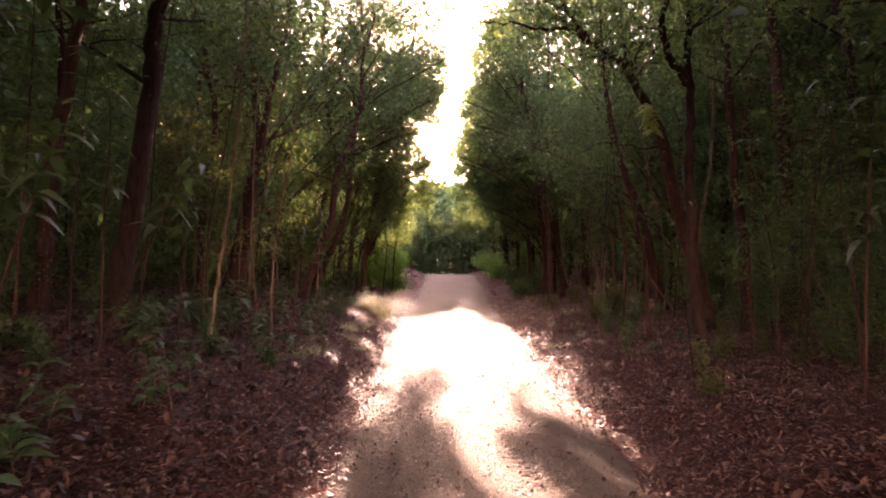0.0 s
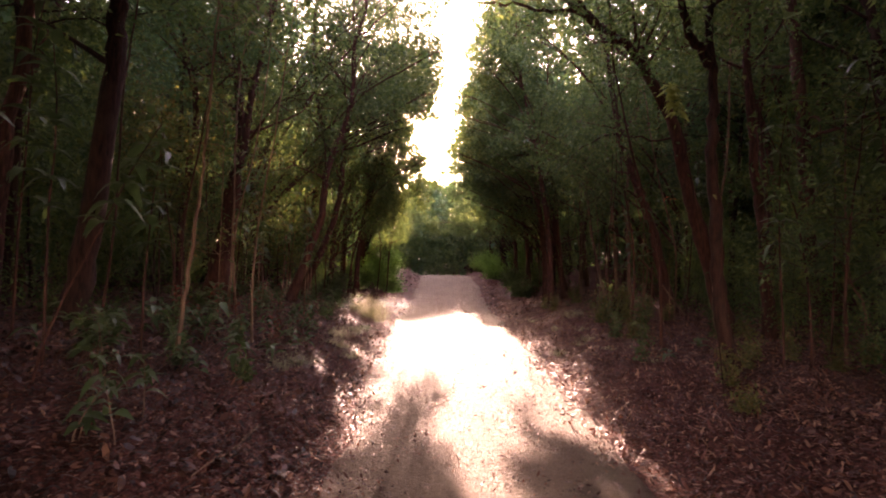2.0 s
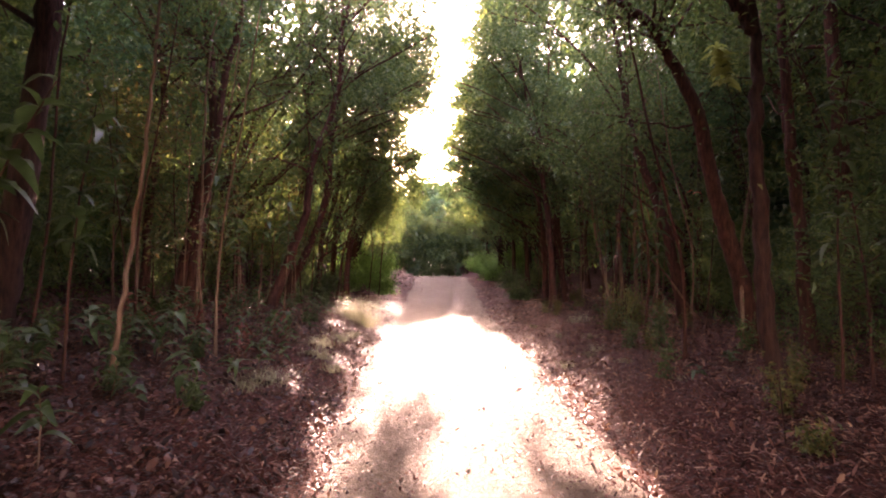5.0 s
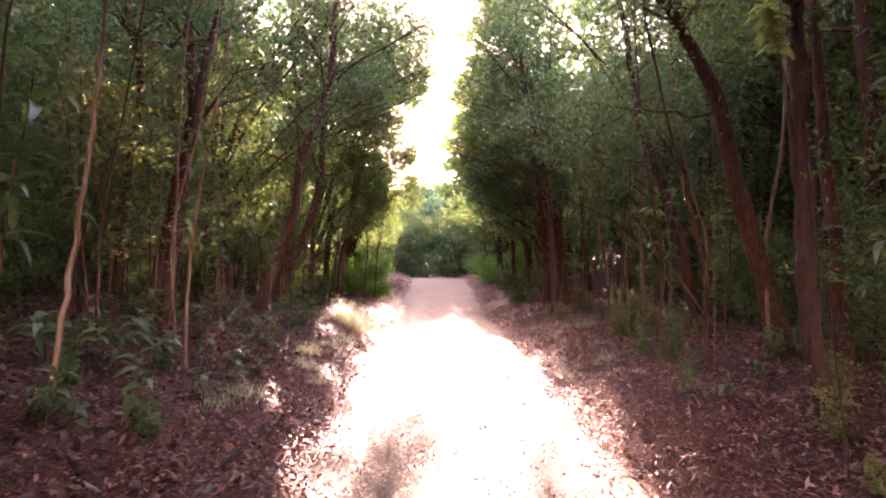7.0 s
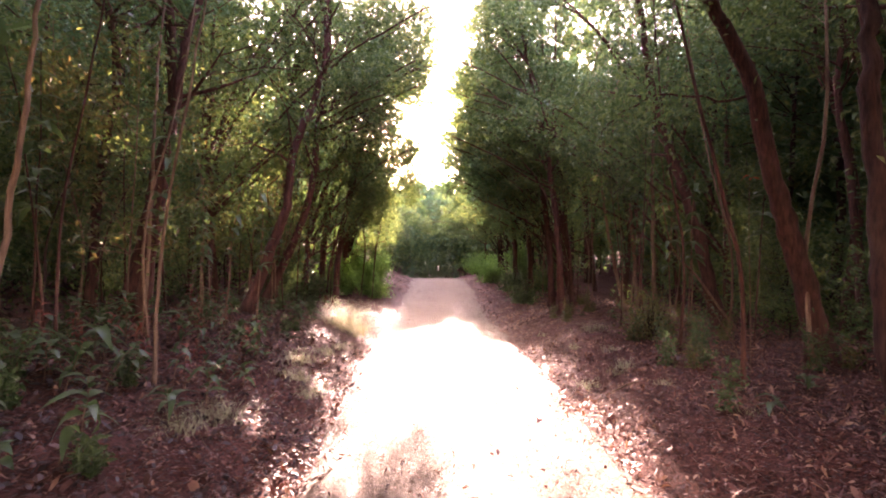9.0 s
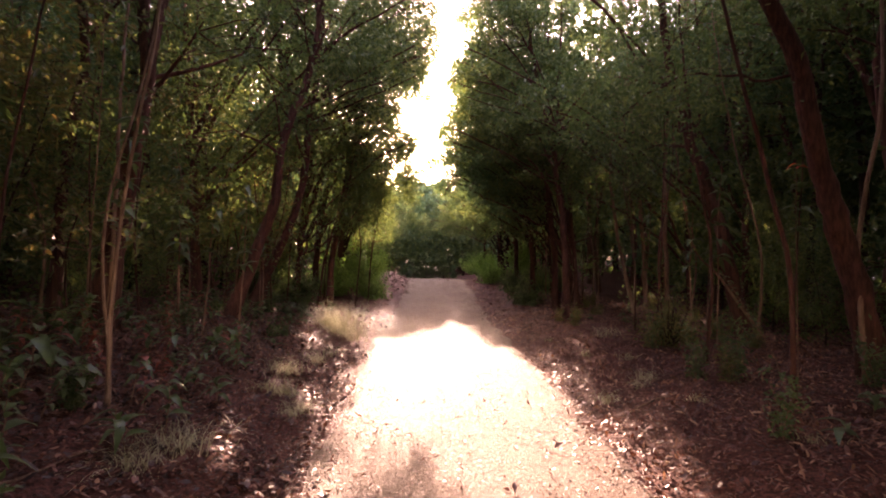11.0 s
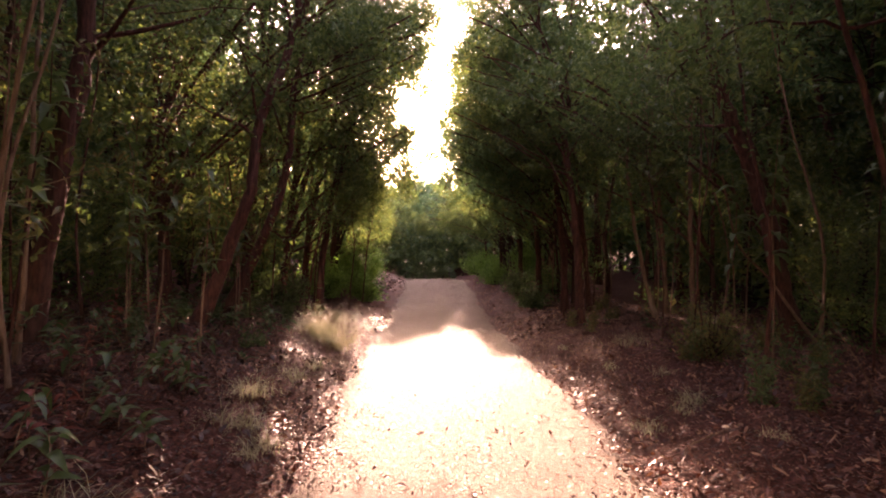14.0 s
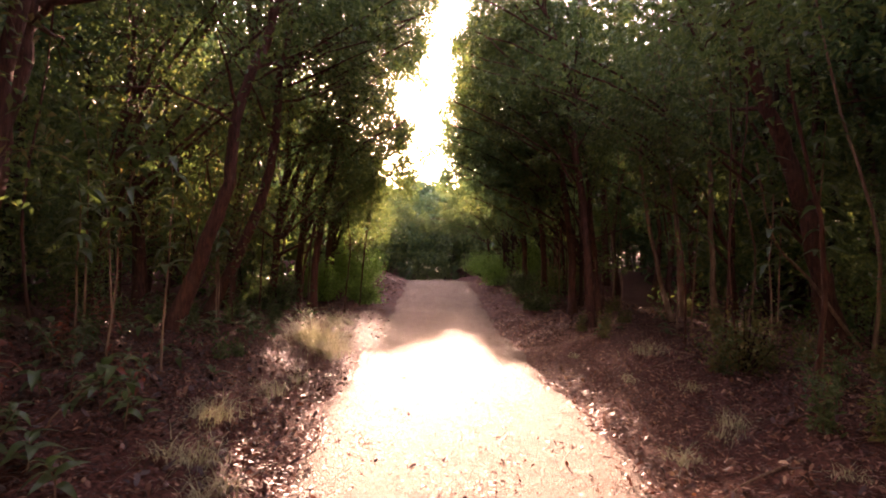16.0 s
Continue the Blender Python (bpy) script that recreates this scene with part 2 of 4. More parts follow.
def grid_mesh(name, xs, ys, zf, mat):
    X, Y = np.meshgrid(xs, ys)
    v = np.stack([X, Y, zf(X, Y)], -1).reshape(-1, 3)
    nx, ny = len(xs), len(ys)
    i = (np.arange(ny - 1)[:, None] * nx + np.arange(nx - 1)[None]).reshape(-1, 1)
    return mesh_from(name, v, i + np.array([[0, 1, nx + 1, nx]]), 4, mat, True)


gx = np.concatenate([[-400, -150, -60, -30, -18], np.arange(-12, -5, 0.5), np.arange(-5, 6, 0.125), np.arange(6, 13, 0.5), [18, 30, 60, 150, 400]])
gy = np.concatenate([[-400, -150, -60, -30, -18], np.arange(-12, 0, 0.5), np.arange(0, 24, 0.125), np.arange(24, 60, 0.5), [70, 90, 150, 400]])
ground = put("ground", grid_mesh("ground", gx, gy, land, SOIL))
tagged(ground, "red-brown forest soil rising in banks beside the path", "ground", kind="structure")

# the trodden path lies a little proud of the soil and dips under it at its edges
py = np.arange(-12, 48, 0.12)
pu = np.linspace(0, 1, 30)
PV = []
for y in py:
    x = path_left(y) - 0.12 + pu * (path_right(y) - path_left(y) + 0.24)
    edge = np.minimum(pu, 1 - pu)
    ruts = -0.012 * np.exp(-((x + 0.25) / 0.22) ** 2) - 0.012 * np.exp(-((x - 0.95) / 0.22) ** 2)
    lift = np.where(edge < 0.04, -0.02, np.minimum(0.02, (edge - 0.04) * 0.25)) + ruts
    PV.append(np.stack([x, np.full(30, y), land(x, np.full(30, y)) + lift + 0.006], -1))
PV = np.array(PV).reshape(-1, 3)
pi = (np.arange(len(py) - 1)[:, None] * 30 + np.arange(29)[None]).reshape(-1, 1)
path_mesh = mesh_from("path", PV, pi + np.array([[0, 1, 31, 30]]), 4, SAND, True)
path_mesh.attributes.new("worn", "FLOAT", "POINT").data.foreach_set("value", np.tile(np.clip(np.minimum(pu, 1 - pu) / 0.2, 0, 1), len(py)).astype(np.float32))
path = put("path", path_mesh)
tagged(path, "trodden sandy dirt path, dry and pale, scattered with small leaves", "path", kind="structure")


# ---- where the low sun and the open sky come through the crowns ----
def shade_point(p):
    """Where on the ground the shadow of points p falls."""
    back = p[:, 2] / math.tan(radians(SUN_ELEV))
    return p[:, 0] + math.tan(radians(SUN_AZ)) * back, p[:, 1] - back


def gap_centre(y, z):
    """The middle of the strip of sky between the crowns; it leans over to the right as it rises."""
    return (y - 2) * (-0.003 + 0.155 * (np.clip((z - 1.5) / np.maximum(y - 2, 1), 0, 0.7) - 0.26))


def open_air(p, rough=0.1):
    """True where no leaf may hang: the sunlit lane, the strip of sky and the walking space."""
    p = np.atleast_2d(p)
    j = rng.normal(0, rough, len(p))
    sx, sy = shade_point(p)
    # ragged towards the far tip of the light
    j = j * lerp(sy, [12, 15], [1, 2.0])
    wob = lerp(sy, [12, 15], [0, 0.14]) * np.sin(sy * 6.5 + 1) + 0.12 * np.sin(sy * 2.1) + 0.08 * np.sin(sy * 5.3 + 1)
    # further off the lane is broader, so that nearer crowns catch the sun
    wide_l = lerp(p[:, 1], [18, 22, 27, 32], [0, 0.15, 1.7, 2.6])
    wide_r = lerp(p[:, 1], [18, 21, 27, 32], [0, 0.0, 0.2, 0.6])
    wide_l, wide_r = wide_l * np.clip((13 - sy) / 3, 0, 1), wide_r * np.clip((13 - sy) / 3, 0, 1)
    left = lerp(sy, [2.0, 5, 7.5, 10, 12.3, 13.5, 15, 16.5, 19], [-0.85, -0.95, -0.85, -0.7, -0.66, -0.5, -0.12, 0.2, 0.45]) + wob + j - wide_l
    right = lerp(sy, [2.0, 7, 9.5, 13, 14.5, 15.3, 17, 19.4], [1.6, 1.72, 1.62, 1.42, 1.28, 1.25, 1.2, 1.1]) + wob * 0.7 + j + wide_r
    lane = (sy > 2.0) & (sy < 16.2 + 2 * j + 1.2 * (np.abs(sx - 0.65) < 0.25)) & (sx > left) & (sx < right)
    bar = (sy < 7.0 + 3 * j) & (np.abs(sx + 0.25 + 0.06 * np.sin(3 * sy)) < 0.25 + 0.06 * np.sin(2.3 * sy) + j)
    bar |= (sy < 5.7 + 3 * j) & (np.abs(sx - 0.95 - 0.1 * (5 - sy) + 0.08 * np.sin(4 * sy)) < 0.15 + 0.08 * np.sin(3.1 * sy + 1) + j)
    bar |= (sy < 4.3) & (np.sin(9 * sx + 2 * np.sin(2 * sy)) > 0.1)
    bar |= (sx < -0.48) & (sy < 8.5) & (np.sin(7 * sx + 5.2 * sy) + np.sin(11 * sx - 3.7 * sy + 1) < -0.45)
    bar |= np.hypot(sx - 1.12, 0.6 * (sy - 16.3)) < 0.22 + j
    bar |= np.hypot((sx - 0.2) / 0.2, (sy - 14.3) / 1.5) < 1 + 3 * j
    bar |= np.hypot((sx - 1.3) / 0.22, (sy - 13.2) / 0.9) < 1 + 3 * j
    lane &= ~bar
    lane |= (np.hypot(sx + 1.82, 0.35 * (sy - 10.3)) < 0.2 + j) | (np.hypot(sx + 1.6, 0.35 * (sy - 7.2)) < 0.1 + j)
    lane |= (sy > 5) & (sy < 13) & (sx > -2.7) & (sx < -1) & (np.sin(4.1 * sx + 1.3 * sy) * np.sin(1.9 * sy - 2.2 * sx) > 0.85)
    lane |= (p[:, 1] > 22.5 + 8 * j) & (sx > -4.4) & (sx < -0.7) & (sy > -9) & (sy < 13)
    lane |= (sy > -6) & (sy < -2.2) & (np.abs(sx - 0.05) < 0.36)
    # thin crowns on the left let sun through to the nearer ones
    lane |= (p[:, 1] > 15.5) & (sx > -3.6) & (sx < -1.8) & (sy > -4.5) & (sy < 5) & (rng.random(len(p)) < 0.36)
    if rough:
        lane |= (p[:, 1] > 17.6) & (sx > -2.9) & (sx < -0.6) & (sy > -1.5) & (sy < 4) & (rng.random(len(p)) < 0.4)
    x, y, z = p.T
    gap = 0.04 + 0.021 * (y - 2) + 0.13 * np.sin(y * 1.9 + z * 2.1) + 0.1 * np.sin(z * 5.3 - y) + 1.6 * j
    rise = (z - 1.5) / np.maximum(y - 2, 1)
    off = x - gap_centre(y, z)
    lump_l = (y - 2) * (0.011 * np.sin(62 * rise) + 0.006 * np.sin(150 * rise + 1))
    lump_r = (y - 2) * (0.010 * np.sin(55 * rise + 2) + 0.006 * np.sin(135 * rise))
    strip = (z > 2 + 0.2 * (y - 3)) & (y > 3) & (off > lump_l - gap) & (off < lump_r + gap)
    walk_space = (z < 3.0 + j * 3) & (x > path_left(y) - 0.25) & (x < path_right(y) + 0.25) & (y < 34)
    # the crowns on the left hang over an open hollow
    hollow = (y > 13.5) & (y < 20) & (x > -2.5) & (x < 0.3) & (z < 2.7 + 0.72 * (x + 1.6) + 0.12 * np.sin(3 * y) + 0.1 * np.sin(6 * x) + 2 * j)
    return lane | strip | walk_space | hollow


# ---- trees ----
def tree(spine, r0, height, name="tree", label="", crown_from=2.6, branches=16, reach=1.5, clusters=3, per=54, leaf=0.085,
         spread=0.3, bark=None, leaves=None, carve=True, side=0.0, group="trees along the path", limbs=(), slim=0.35, split=True, low=0.0, wide=0.45, twigs=True, clumps=()):
    """A tree whose trunk follows the spine and then grows on to its height. side: how far its limbs favour +x."""
    spine = [np.array(s, float) for s in spine]
    base = spine[0].copy()
    base[2] = float(land(base[0], base[1]))
    spine[0] = base - np.array((0, 0, 0.12))
    top = spine[-1].copy()
    way = (spine[-1] - spine[-2]) / max(0.3, np.linalg.norm(spine[-1] - spine[-2]))
    while top[2] < height:
        way = way * 0.75 + np.array((rng.normal(0, 0.12), rng.normal(0, 0.12), 0.5))
        way /= np.linalg.norm(way)
        top = top + way * 1.0
        if carve and open_air(top, 0)[0]:
            top = top + np.array((math.copysign(0.7, base[0]), 0, 0))
        spine.append(top.copy())
    line = smooth_line(spine, (5 if twigs else 2) * len(spine))
    line[3:-1, :2] += rng.normal(0, min(0.012, r0 * 0.25) if twigs else 0.03, (len(line) - 4, 2))
    frac = np.linspace(0, 1, len(line))
    rad = r0 * (1 - (1 - slim * 0.4) * frac ** 0.9)
    rad[:3] *= (1.55, 1.25, 1.08)
    root = new(name)
    root.location = base
    tagged(root, label or "slender evergreen tree with red-brown bark and dense dark leaves", "tree", group)
    trunk = Tubes()
    trunk.add(line, rad, 10 if twigs else 6, 0.06)
    cents = []
    for nodes, r, *keep in limbs:
        ln = smooth_line(nodes, 5 * len(nodes))
        ln[1:] += np.cumsum(rng.normal(0, 0.022, (len(ln) - 1, 3)), 0)
        bad = open_air(ln, 0)
        if carve and bad.any() and not keep:
            ln = ln[:int(np.argmax(bad))]
        if len(ln) < 6:
            continue
        limb = Tubes()
        limb.add(ln, r * np.linspace(1, 0.35, len(ln)), 8, 0.05)
        put("limb", limb.mesh("limb", bark or BARK), root)
        for q in ln[len(ln) * 2 // 5::2]:
            for _ in range(3):
                cents.append(q + rng.normal(0, 1, 3) * (0.42, 0.5, 0.28))
    for x, y, z, r in clumps:
        d = rng.normal(0, 1, (max(4, int(36 * r * r)), 3))
        d /= np.linalg.norm(d, axis=1)[:, None]
        cents += list(np.array((x, y, z)) + d * r * rng.uniform(0.45, 1.0, (len(d), 1)) * (1, 1, 0.75))
    zs = line[:, 2] - base[2]
    ok = np.where(zs > min(crown_from, zs.max() * 0.7))[0]
    for _ in range(branches):
        i = int(rng.choice(ok))
        p = line[i]
        az = rng.uniform(0, 2 * math.pi)
        d = np.array((math.cos(az) + side, math.sin(az), rng.uniform(0.1 - low, 0.9 - low)))
        d /= np.linalg.norm(d)
        ln = reach * rng.uniform(0.5, 1.2) * (1.15 - 0.5 * (zs[i] / zs.max()))
        pts = [p]
        for k in range(4):
            d = d + rng.normal(0, 0.16, 3) + np.array((0, 0, 0.06))
            d /= np.linalg.norm(d)
            pts.append(pts[-1] + d * ln / 4)
        pts = np.array(pts)
        if carve:
            bad = open_air(pts, 0)
            if bad.any():
                cut = int(np.argmax(bad))
                if cut < 2:
                    continue
                pts = pts[:cut]
        rb = max(0.006, rad[i] * 0.42)
        wood = Tubes() if split else trunk
        if not twigs:
            pts = pts[::2] if len(pts) > 4 else pts
        wood.add(pts, np.linspace(rb, rb * 0.25, len(pts)), 5 if twigs else 3)
        for _ in range(clusters):
            s = rng.uniform(0.45, 1.0) * (len(pts) - 1)
            k = min(int(s), len(pts) - 2)
            q = pts[k] + (pts[k + 1] - pts[k]) * (s - k)
            e = q + rng.normal(0, 1, 3) * (spread * 1.1, spread * 1.1, spread * 0.8)
            if not (carve and open_air(e, 0)[0]):
                if twigs:
                    wood.add(np.array([q, (q + e) / 2 + rng.normal(0, 0.04, 3), e]), (rb * 0.3, rb * 0.22, 0.003), 4)
                cents.append(e)
        if split:
            put("branch", wood.mesh("branch", bark or BARK), root)
    stock = put("trunk", trunk.mesh("trunk", bark or BARK), root)
    if cents:
        c = np.repeat(np.array(cents), per, 0)
        c = c + rng.normal(0, 1, c.shape) * (spread, spread, spread * 0.62)
        c = c[c[:, 2] > land(c[:, 0], c[:, 1]) + 0.05]
        if carve:
            c = c[~open_air(c, 0.07)]
        if len(c):
            v, f = leaf_cloud(c, leaf, leaf * wide)
            put("crown", mesh_from("crown", v, f, 3, leaves or LEAF), root)
    for o in root.children:
        if o.name.split(".")[0] in ("branch", "limb"):
            o.parent = stock
        else:
            o.matrix_parent_inverse = Matrix.Translation(-base)
    return root


FAR = []


def far_tree(ob, x, y, turn, s, lift=0.0):
    """One more tree for the woods that nobody could count."""
    FAR.append((ob, pose(x, y, float(land(x, y)) + lift, 0, 0, turn) @ Matrix.Diagonal((s, s, s, 1))))


def far_woods():
    mats, vs, fs, ids, off, stock = [], [], [], [], 0, {}
    for ob, m in FAR:
        if ob not in stock:
            stock[ob] = []
            for o in ob.children:
                me = o.data
                me.calc_loop_triangles()
                v, f = np.empty(len(me.vertices) * 3), np.empty(len(me.loop_triangles) * 3, dtype=np.int32)
                me.vertices.foreach_get("co", v)
                me.loop_triangles.foreach_get("vertices", f)
                shift = np.array(ob.location) if ob.location.length else np.zeros(3)
                stock[ob].append((v.reshape(-1, 3) - shift, f.reshape(-1, 3), me.materials[0]))
        a = np.array(m)
        for v, f, mat in stock[ob]:
            if mat not in mats:
                mats.append(mat)
            vs.append(v @ a[:3, :3].T + a[:3, 3])
            fs.append(f + off)
            ids.append(np.full(len(f), mats.index(mat), dtype=np.int32))
            off += len(v)
    me = mesh_from("far_woods", np.concatenate(vs), np.concatenate(fs), 3, mats[0])
    for mat in mats[1:]:
        me.materials.append(mat)
    me.polygons.foreach_set("material_index", np.concatenate(ids))
    tagged(put("far_woods", me), "dense dark evergreen woods beyond the nearer trees", "woods", kind="stuff")


def settle(ob, x, y, turn, s, lift=0.0):
    """A copy of a thing standing on the ground at x, y."""
    m = pose(x, y, float(land(x, y)) + lift, 0, 0, turn) @ Matrix.Diagonal((s, s, s, 1))
    c = copy_thing(ob, m)
    c.matrix_basis = m
    return c


# the nearest trees, right-hand bank
tree([(3.0, 5.3, 0.5), (2.85, 5.3, 1.07), (2.79, 5.3, 1.93), (2.75, 5.32, 2.74), (2.79, 5.35, 3.3), (2.77, 5.4, 3.9), (2.82, 5.45, 4.6)], 0.074, 8.0,
     label="forked tree with dark red-brown trunk leaning over the litter", crown_from=3.6, bark=BARK_DARK, branches=18,
     limbs=[([(2.77, 5.35, 3.62), (2.6, 5.3, 3.75), (2.45, 5.25, 4.1), (2.4, 5.2, 4.8), (2.3, 5.1, 5.6)], 0.055)])
tree([(4.15, 7.3, 0.6), (3.83, 7.3, 1.72), (3.6, 7.3, 2.5), (3.32, 7.3, 3.6), (2.92, 7.3, 4.39), (2.6, 7.25, 4.75), (2.12, 7.2, 5.05)], 0.12, 6.3,
     label="leaning red-barked tree arching over the path", crown_from=3.6, branches=22, reach=1.5, bark=BARK,
     limbs=[([(2.45, 7.2, 4.85), (1.8, 7.1, 5.15), (1.1, 7.0, 5.2), (0.4, 6.95, 5.1)], 0.035, True), ([(2.6, 7.25, 4.75), (2.0, 7.5, 5.3), (1.5, 7.6, 5.6), (0.9, 7.6, 5.7)], 0.03, True),
            ([(3.35, 7.3, 3.4), (2.8, 7.6, 3.55), (2.2, 7.9, 3.4), (1.9, 8.0, 3.1)], 0.016, True)], clumps=[(2.0, 8.0, 3.1, 0.32), (2.35, 7.9, 3.3, 0.3)])
tree([(4.33, 6.7, 0.6), (4.23, 6.7, 2.07), (4.09, 6.7, 3.14), (4.02, 6.7, 4.59)], 0.075, 8.5)
tree([(5.48, 7.5, 0.7), (5.41, 7.5, 2.97), (5.3, 7.5, 4.61)], 0.11, 9)
tree([(4.6, 9.8, 0.6), (4.28, 9.8, 1.8), (4.08, 9.8, 2.6), (3.81, 9.8, 3.27), (3.54, 9.8, 4.08), (3.4, 9.8, 4.76)], 0.11, 8.3, branches=20)
tree([(4.68, 13.6, 0.6), (4.29, 13.6, 1.95), (4.06, 13.6, 3.52)], 0.045, 7.5, bark=PALE)
tree([(5.1, 14.0, 0.6), (5.01, 14.0, 1.86), (4.86, 14.0, 3.63), (4.77, 14, 4.82)], 0.055, 8.5, bark=PALE)
tree([(4.89, 12.6, 0.6), (4.82, 12.6, 2.02), (4.79, 12.6, 3.33), (4.85, 12.6, 4.57)], 0.05, 8, bark=PALE)
tree([(4.87, 23.4, 0.8), (4.62, 23.4, 2.35), (4.3, 23.4, 3.95)], 0.08, 9, bark=PALE, branches=22,
     limbs=[([(4.8, 23.4, 1.1), (4.95, 23.4, 1.9), (5.13, 23.4, 2.82), (5.2, 23.4, 4.2)], 0.06)])
tree([(4.7, 18.0, 0.6), (4.17, 18.0, 2.29), (3.41, 18.0, 3.43), (2.81, 18.0, 5.24)], 0.10, 9, branches=26, reach=1.7)
# the nearest trees, left-hand bank
tree([(-3.9, 5.6, 0.6), (-3.71, 5.6, 1.82), (-3.53, 5.6, 3.55), (-3.52, 5.6, 4.14)], 0.13, 9, bark=BARK_DARK, branches=20)
tree([(-2.5, 5.1, 0.5), (-2.42, 5.1, 1.2), (-2.34, 5.1, 1.9), (-2.28, 5.1, 2.6), (-2.24, 5.1, 3.3), (-2.2, 5.1, 4.2)], 0.022, 5.6, bark=PALE,
     label="thin pale sapling with a bare straight stem", branches=10, reach=0.9, per=40)
tree([(-3.65, 8.5, 0.6), (-3.51, 8.5, 1.88), (-3.38, 8.5, 2.98), (-3.26, 8.5, 4.1)], 0.085, 8.5)
tree([(-4.0, 8.8, 0.7), (-3.8, 8.8, 1.79), (-3.69, 8.8, 2.47), (-3.55, 8.8, 3.27), (-3.51, 8.8, 3.91)], 0.12, 9, branches=20)
tree([(-3.2, 10.7, 0.6), (-2.74, 10.7, 1.83), (-2.54, 10.7, 2.51), (-2.43, 10.7, 3.5), (-2.09, 10.7, 4.44), (-1.95, 10.7, 5.07)], 0.10, 8.5, branches=22)
tree([(-3.4, 12.0, 0.6), (-2.77, 12.0, 1.92), (-2.45, 12.0, 3.01), (-2.37, 12.0, 4.12), (-2.24, 12.0, 5.05)], 0.09, 9, branches=24, reach=1.6)
tree([(-4.32, 12.0, 0.7), (-4.47, 12.0, 2.96), (-4.59, 12.0, 4.32)], 0.09, 9)
tree([(-2.6, 15.5, 0.5), (-2.5, 15.5, 2.0), (-2.2, 15.5, 4.0), (-1.9, 15.6, 5.4)], 0.09, 9.5, branches=40, reach=1.9, crown_from=1.7, per=70, leaves=LEAF_COOL,
     clumps=[(-0.95, 15.6, 6.3, 0.5), (-0.75, 15.4, 7.2, 0.55), (-0.7, 15.7, 8.2, 0.6), (-1.6, 15.3, 7.0, 0.6), (-1.2, 15.3, 5.6, 0.4)])

# trees that close in on the sunlit gap
def reaching(x, y, ends):
    """Limbs from a trunk at x, y out to the given ends."""
    return [([(x * 0.88, y, e[2] * 0.62), (x * 0.6 + e[0] * 0.4, y, e[2] * 0.82), (x * 0.22 + e[0] * 0.78, (y + e[1]) / 2, e[2] - 0.15), e], 0.026, True) for e in ends]


# crowns that fringe the strip of sky
def fringe(y, sgn, heights, over=0.0):
    """Limb ends that hang at the rim of the strip of sky."""
    return tuple((float(gap_centre(y, z)) + sgn * (0.1 + 0.012 * (y - 2) + 0.12 * abs(math.sin(7.3 * z)) - over), y + 0.2 * math.sin(5 * z), z) for z in heights)


RIMS = {(-2.9, 18.2): fringe(17.6, -1, (9.4, 8.7, 8.0, 7.2, 6.6)) + ((-0.85, 17.2, 5.7), (-0.6, 17.4, 5.0), (-1.1, 17.3, 4.2)),
        (-3.0, 21.5): fringe(21.3, -1, (11.0, 10.3, 9.7, 9.0, 8.4)) + ((-0.9, 21.3, 7.6), (-0.6, 21.2, 6.5), (-0.75, 21.0, 6.2), (-0.05, 21.2, 7.7), (-1.2, 21.2, 5.2)),
        (-3.6, 13.4): fringe(13.3, -1, (8.0, 7.2, 6.0)),
        (3.4, 18.3): fringe(17.6, 1, (9.4, 8.7, 8.0, 7.2, 6.4, 5.6)) + ((1.2, 17.2, 4.5),),
        (3.3, 20.5): fringe(20.5, 1, (11.0, 10.3, 9.6, 8.8, 8.0, 7.1, 6.3, 5.5)),
        (3.2, 13.9): fringe(13.8, 1, (8.0, 7.4, 6.3, 5.2))}
RIM_CLUMPS = {(-2.9, 18.2): ((-0.9, 18.4, 6.6, 0.55), (-0.55, 18.3, 7.4, 0.55), (-0.5, 18.4, 8.4, 0.6), (-0.35, 18.2, 9.4, 0.6), (-1.5, 18.0, 7.6, 0.8), (-1.4, 18.3, 9.0, 0.8), (-1.5, 18.3, 5.6, 0.55), (-1.0, 18.2, 5.2, 0.4), (-1.9, 18.2, 4.6, 0.5), (-1.5, 18.0, 4.0, 0.45), (-0.75, 18.2, 4.35, 0.28), (-0.78, 18.2, 3.95, 0.28), (-0.8, 18.1, 3.6, 0.26)),
              (-3.0, 21.5): ((-0.55, 21.4, 7.9, 0.5), (-0.6, 21.3, 6.9, 0.35), (-0.5, 21.5, 9.4, 0.6), (-1.3, 21.3, 8.6, 0.7), (-1.6, 21.2, 3.2, 0.5), (-2.1, 21.3, 3.9, 0.6), (-1.4, 21.4, 2.5, 0.45), (-2.2, 21.3, 2.6, 0.5), (-2.6, 21.4, 3.2, 0.5), (-2.7, 21.2, 4.2, 0.55), (-1.9, 21.5, 4.7, 0.5), (-1.65, 21.2, 4.0, 0.4), (-2.4, 21.4, 5.1, 0.55)),
              (3.3, 30.0): [(0.3 + 0.5 * k, 30.0 + 0.3 * math.sin(3 * k), 3.9 + 0.35 * math.sin(2.3 * k), 0.55) for k in range(-2, 6)] + [(1.6, 29.8, 5.2, 0.6), (1.1, 30.0, 5.0, 0.4), (2.2, 29.8, 6.2, 0.7)],
              (-3.6, 13.4): ((-0.9, 13.4, 6.6, 0.5), (-0.75, 13.5, 7.5, 0.55), (-1.5, 13.3, 7.0, 0.6))}
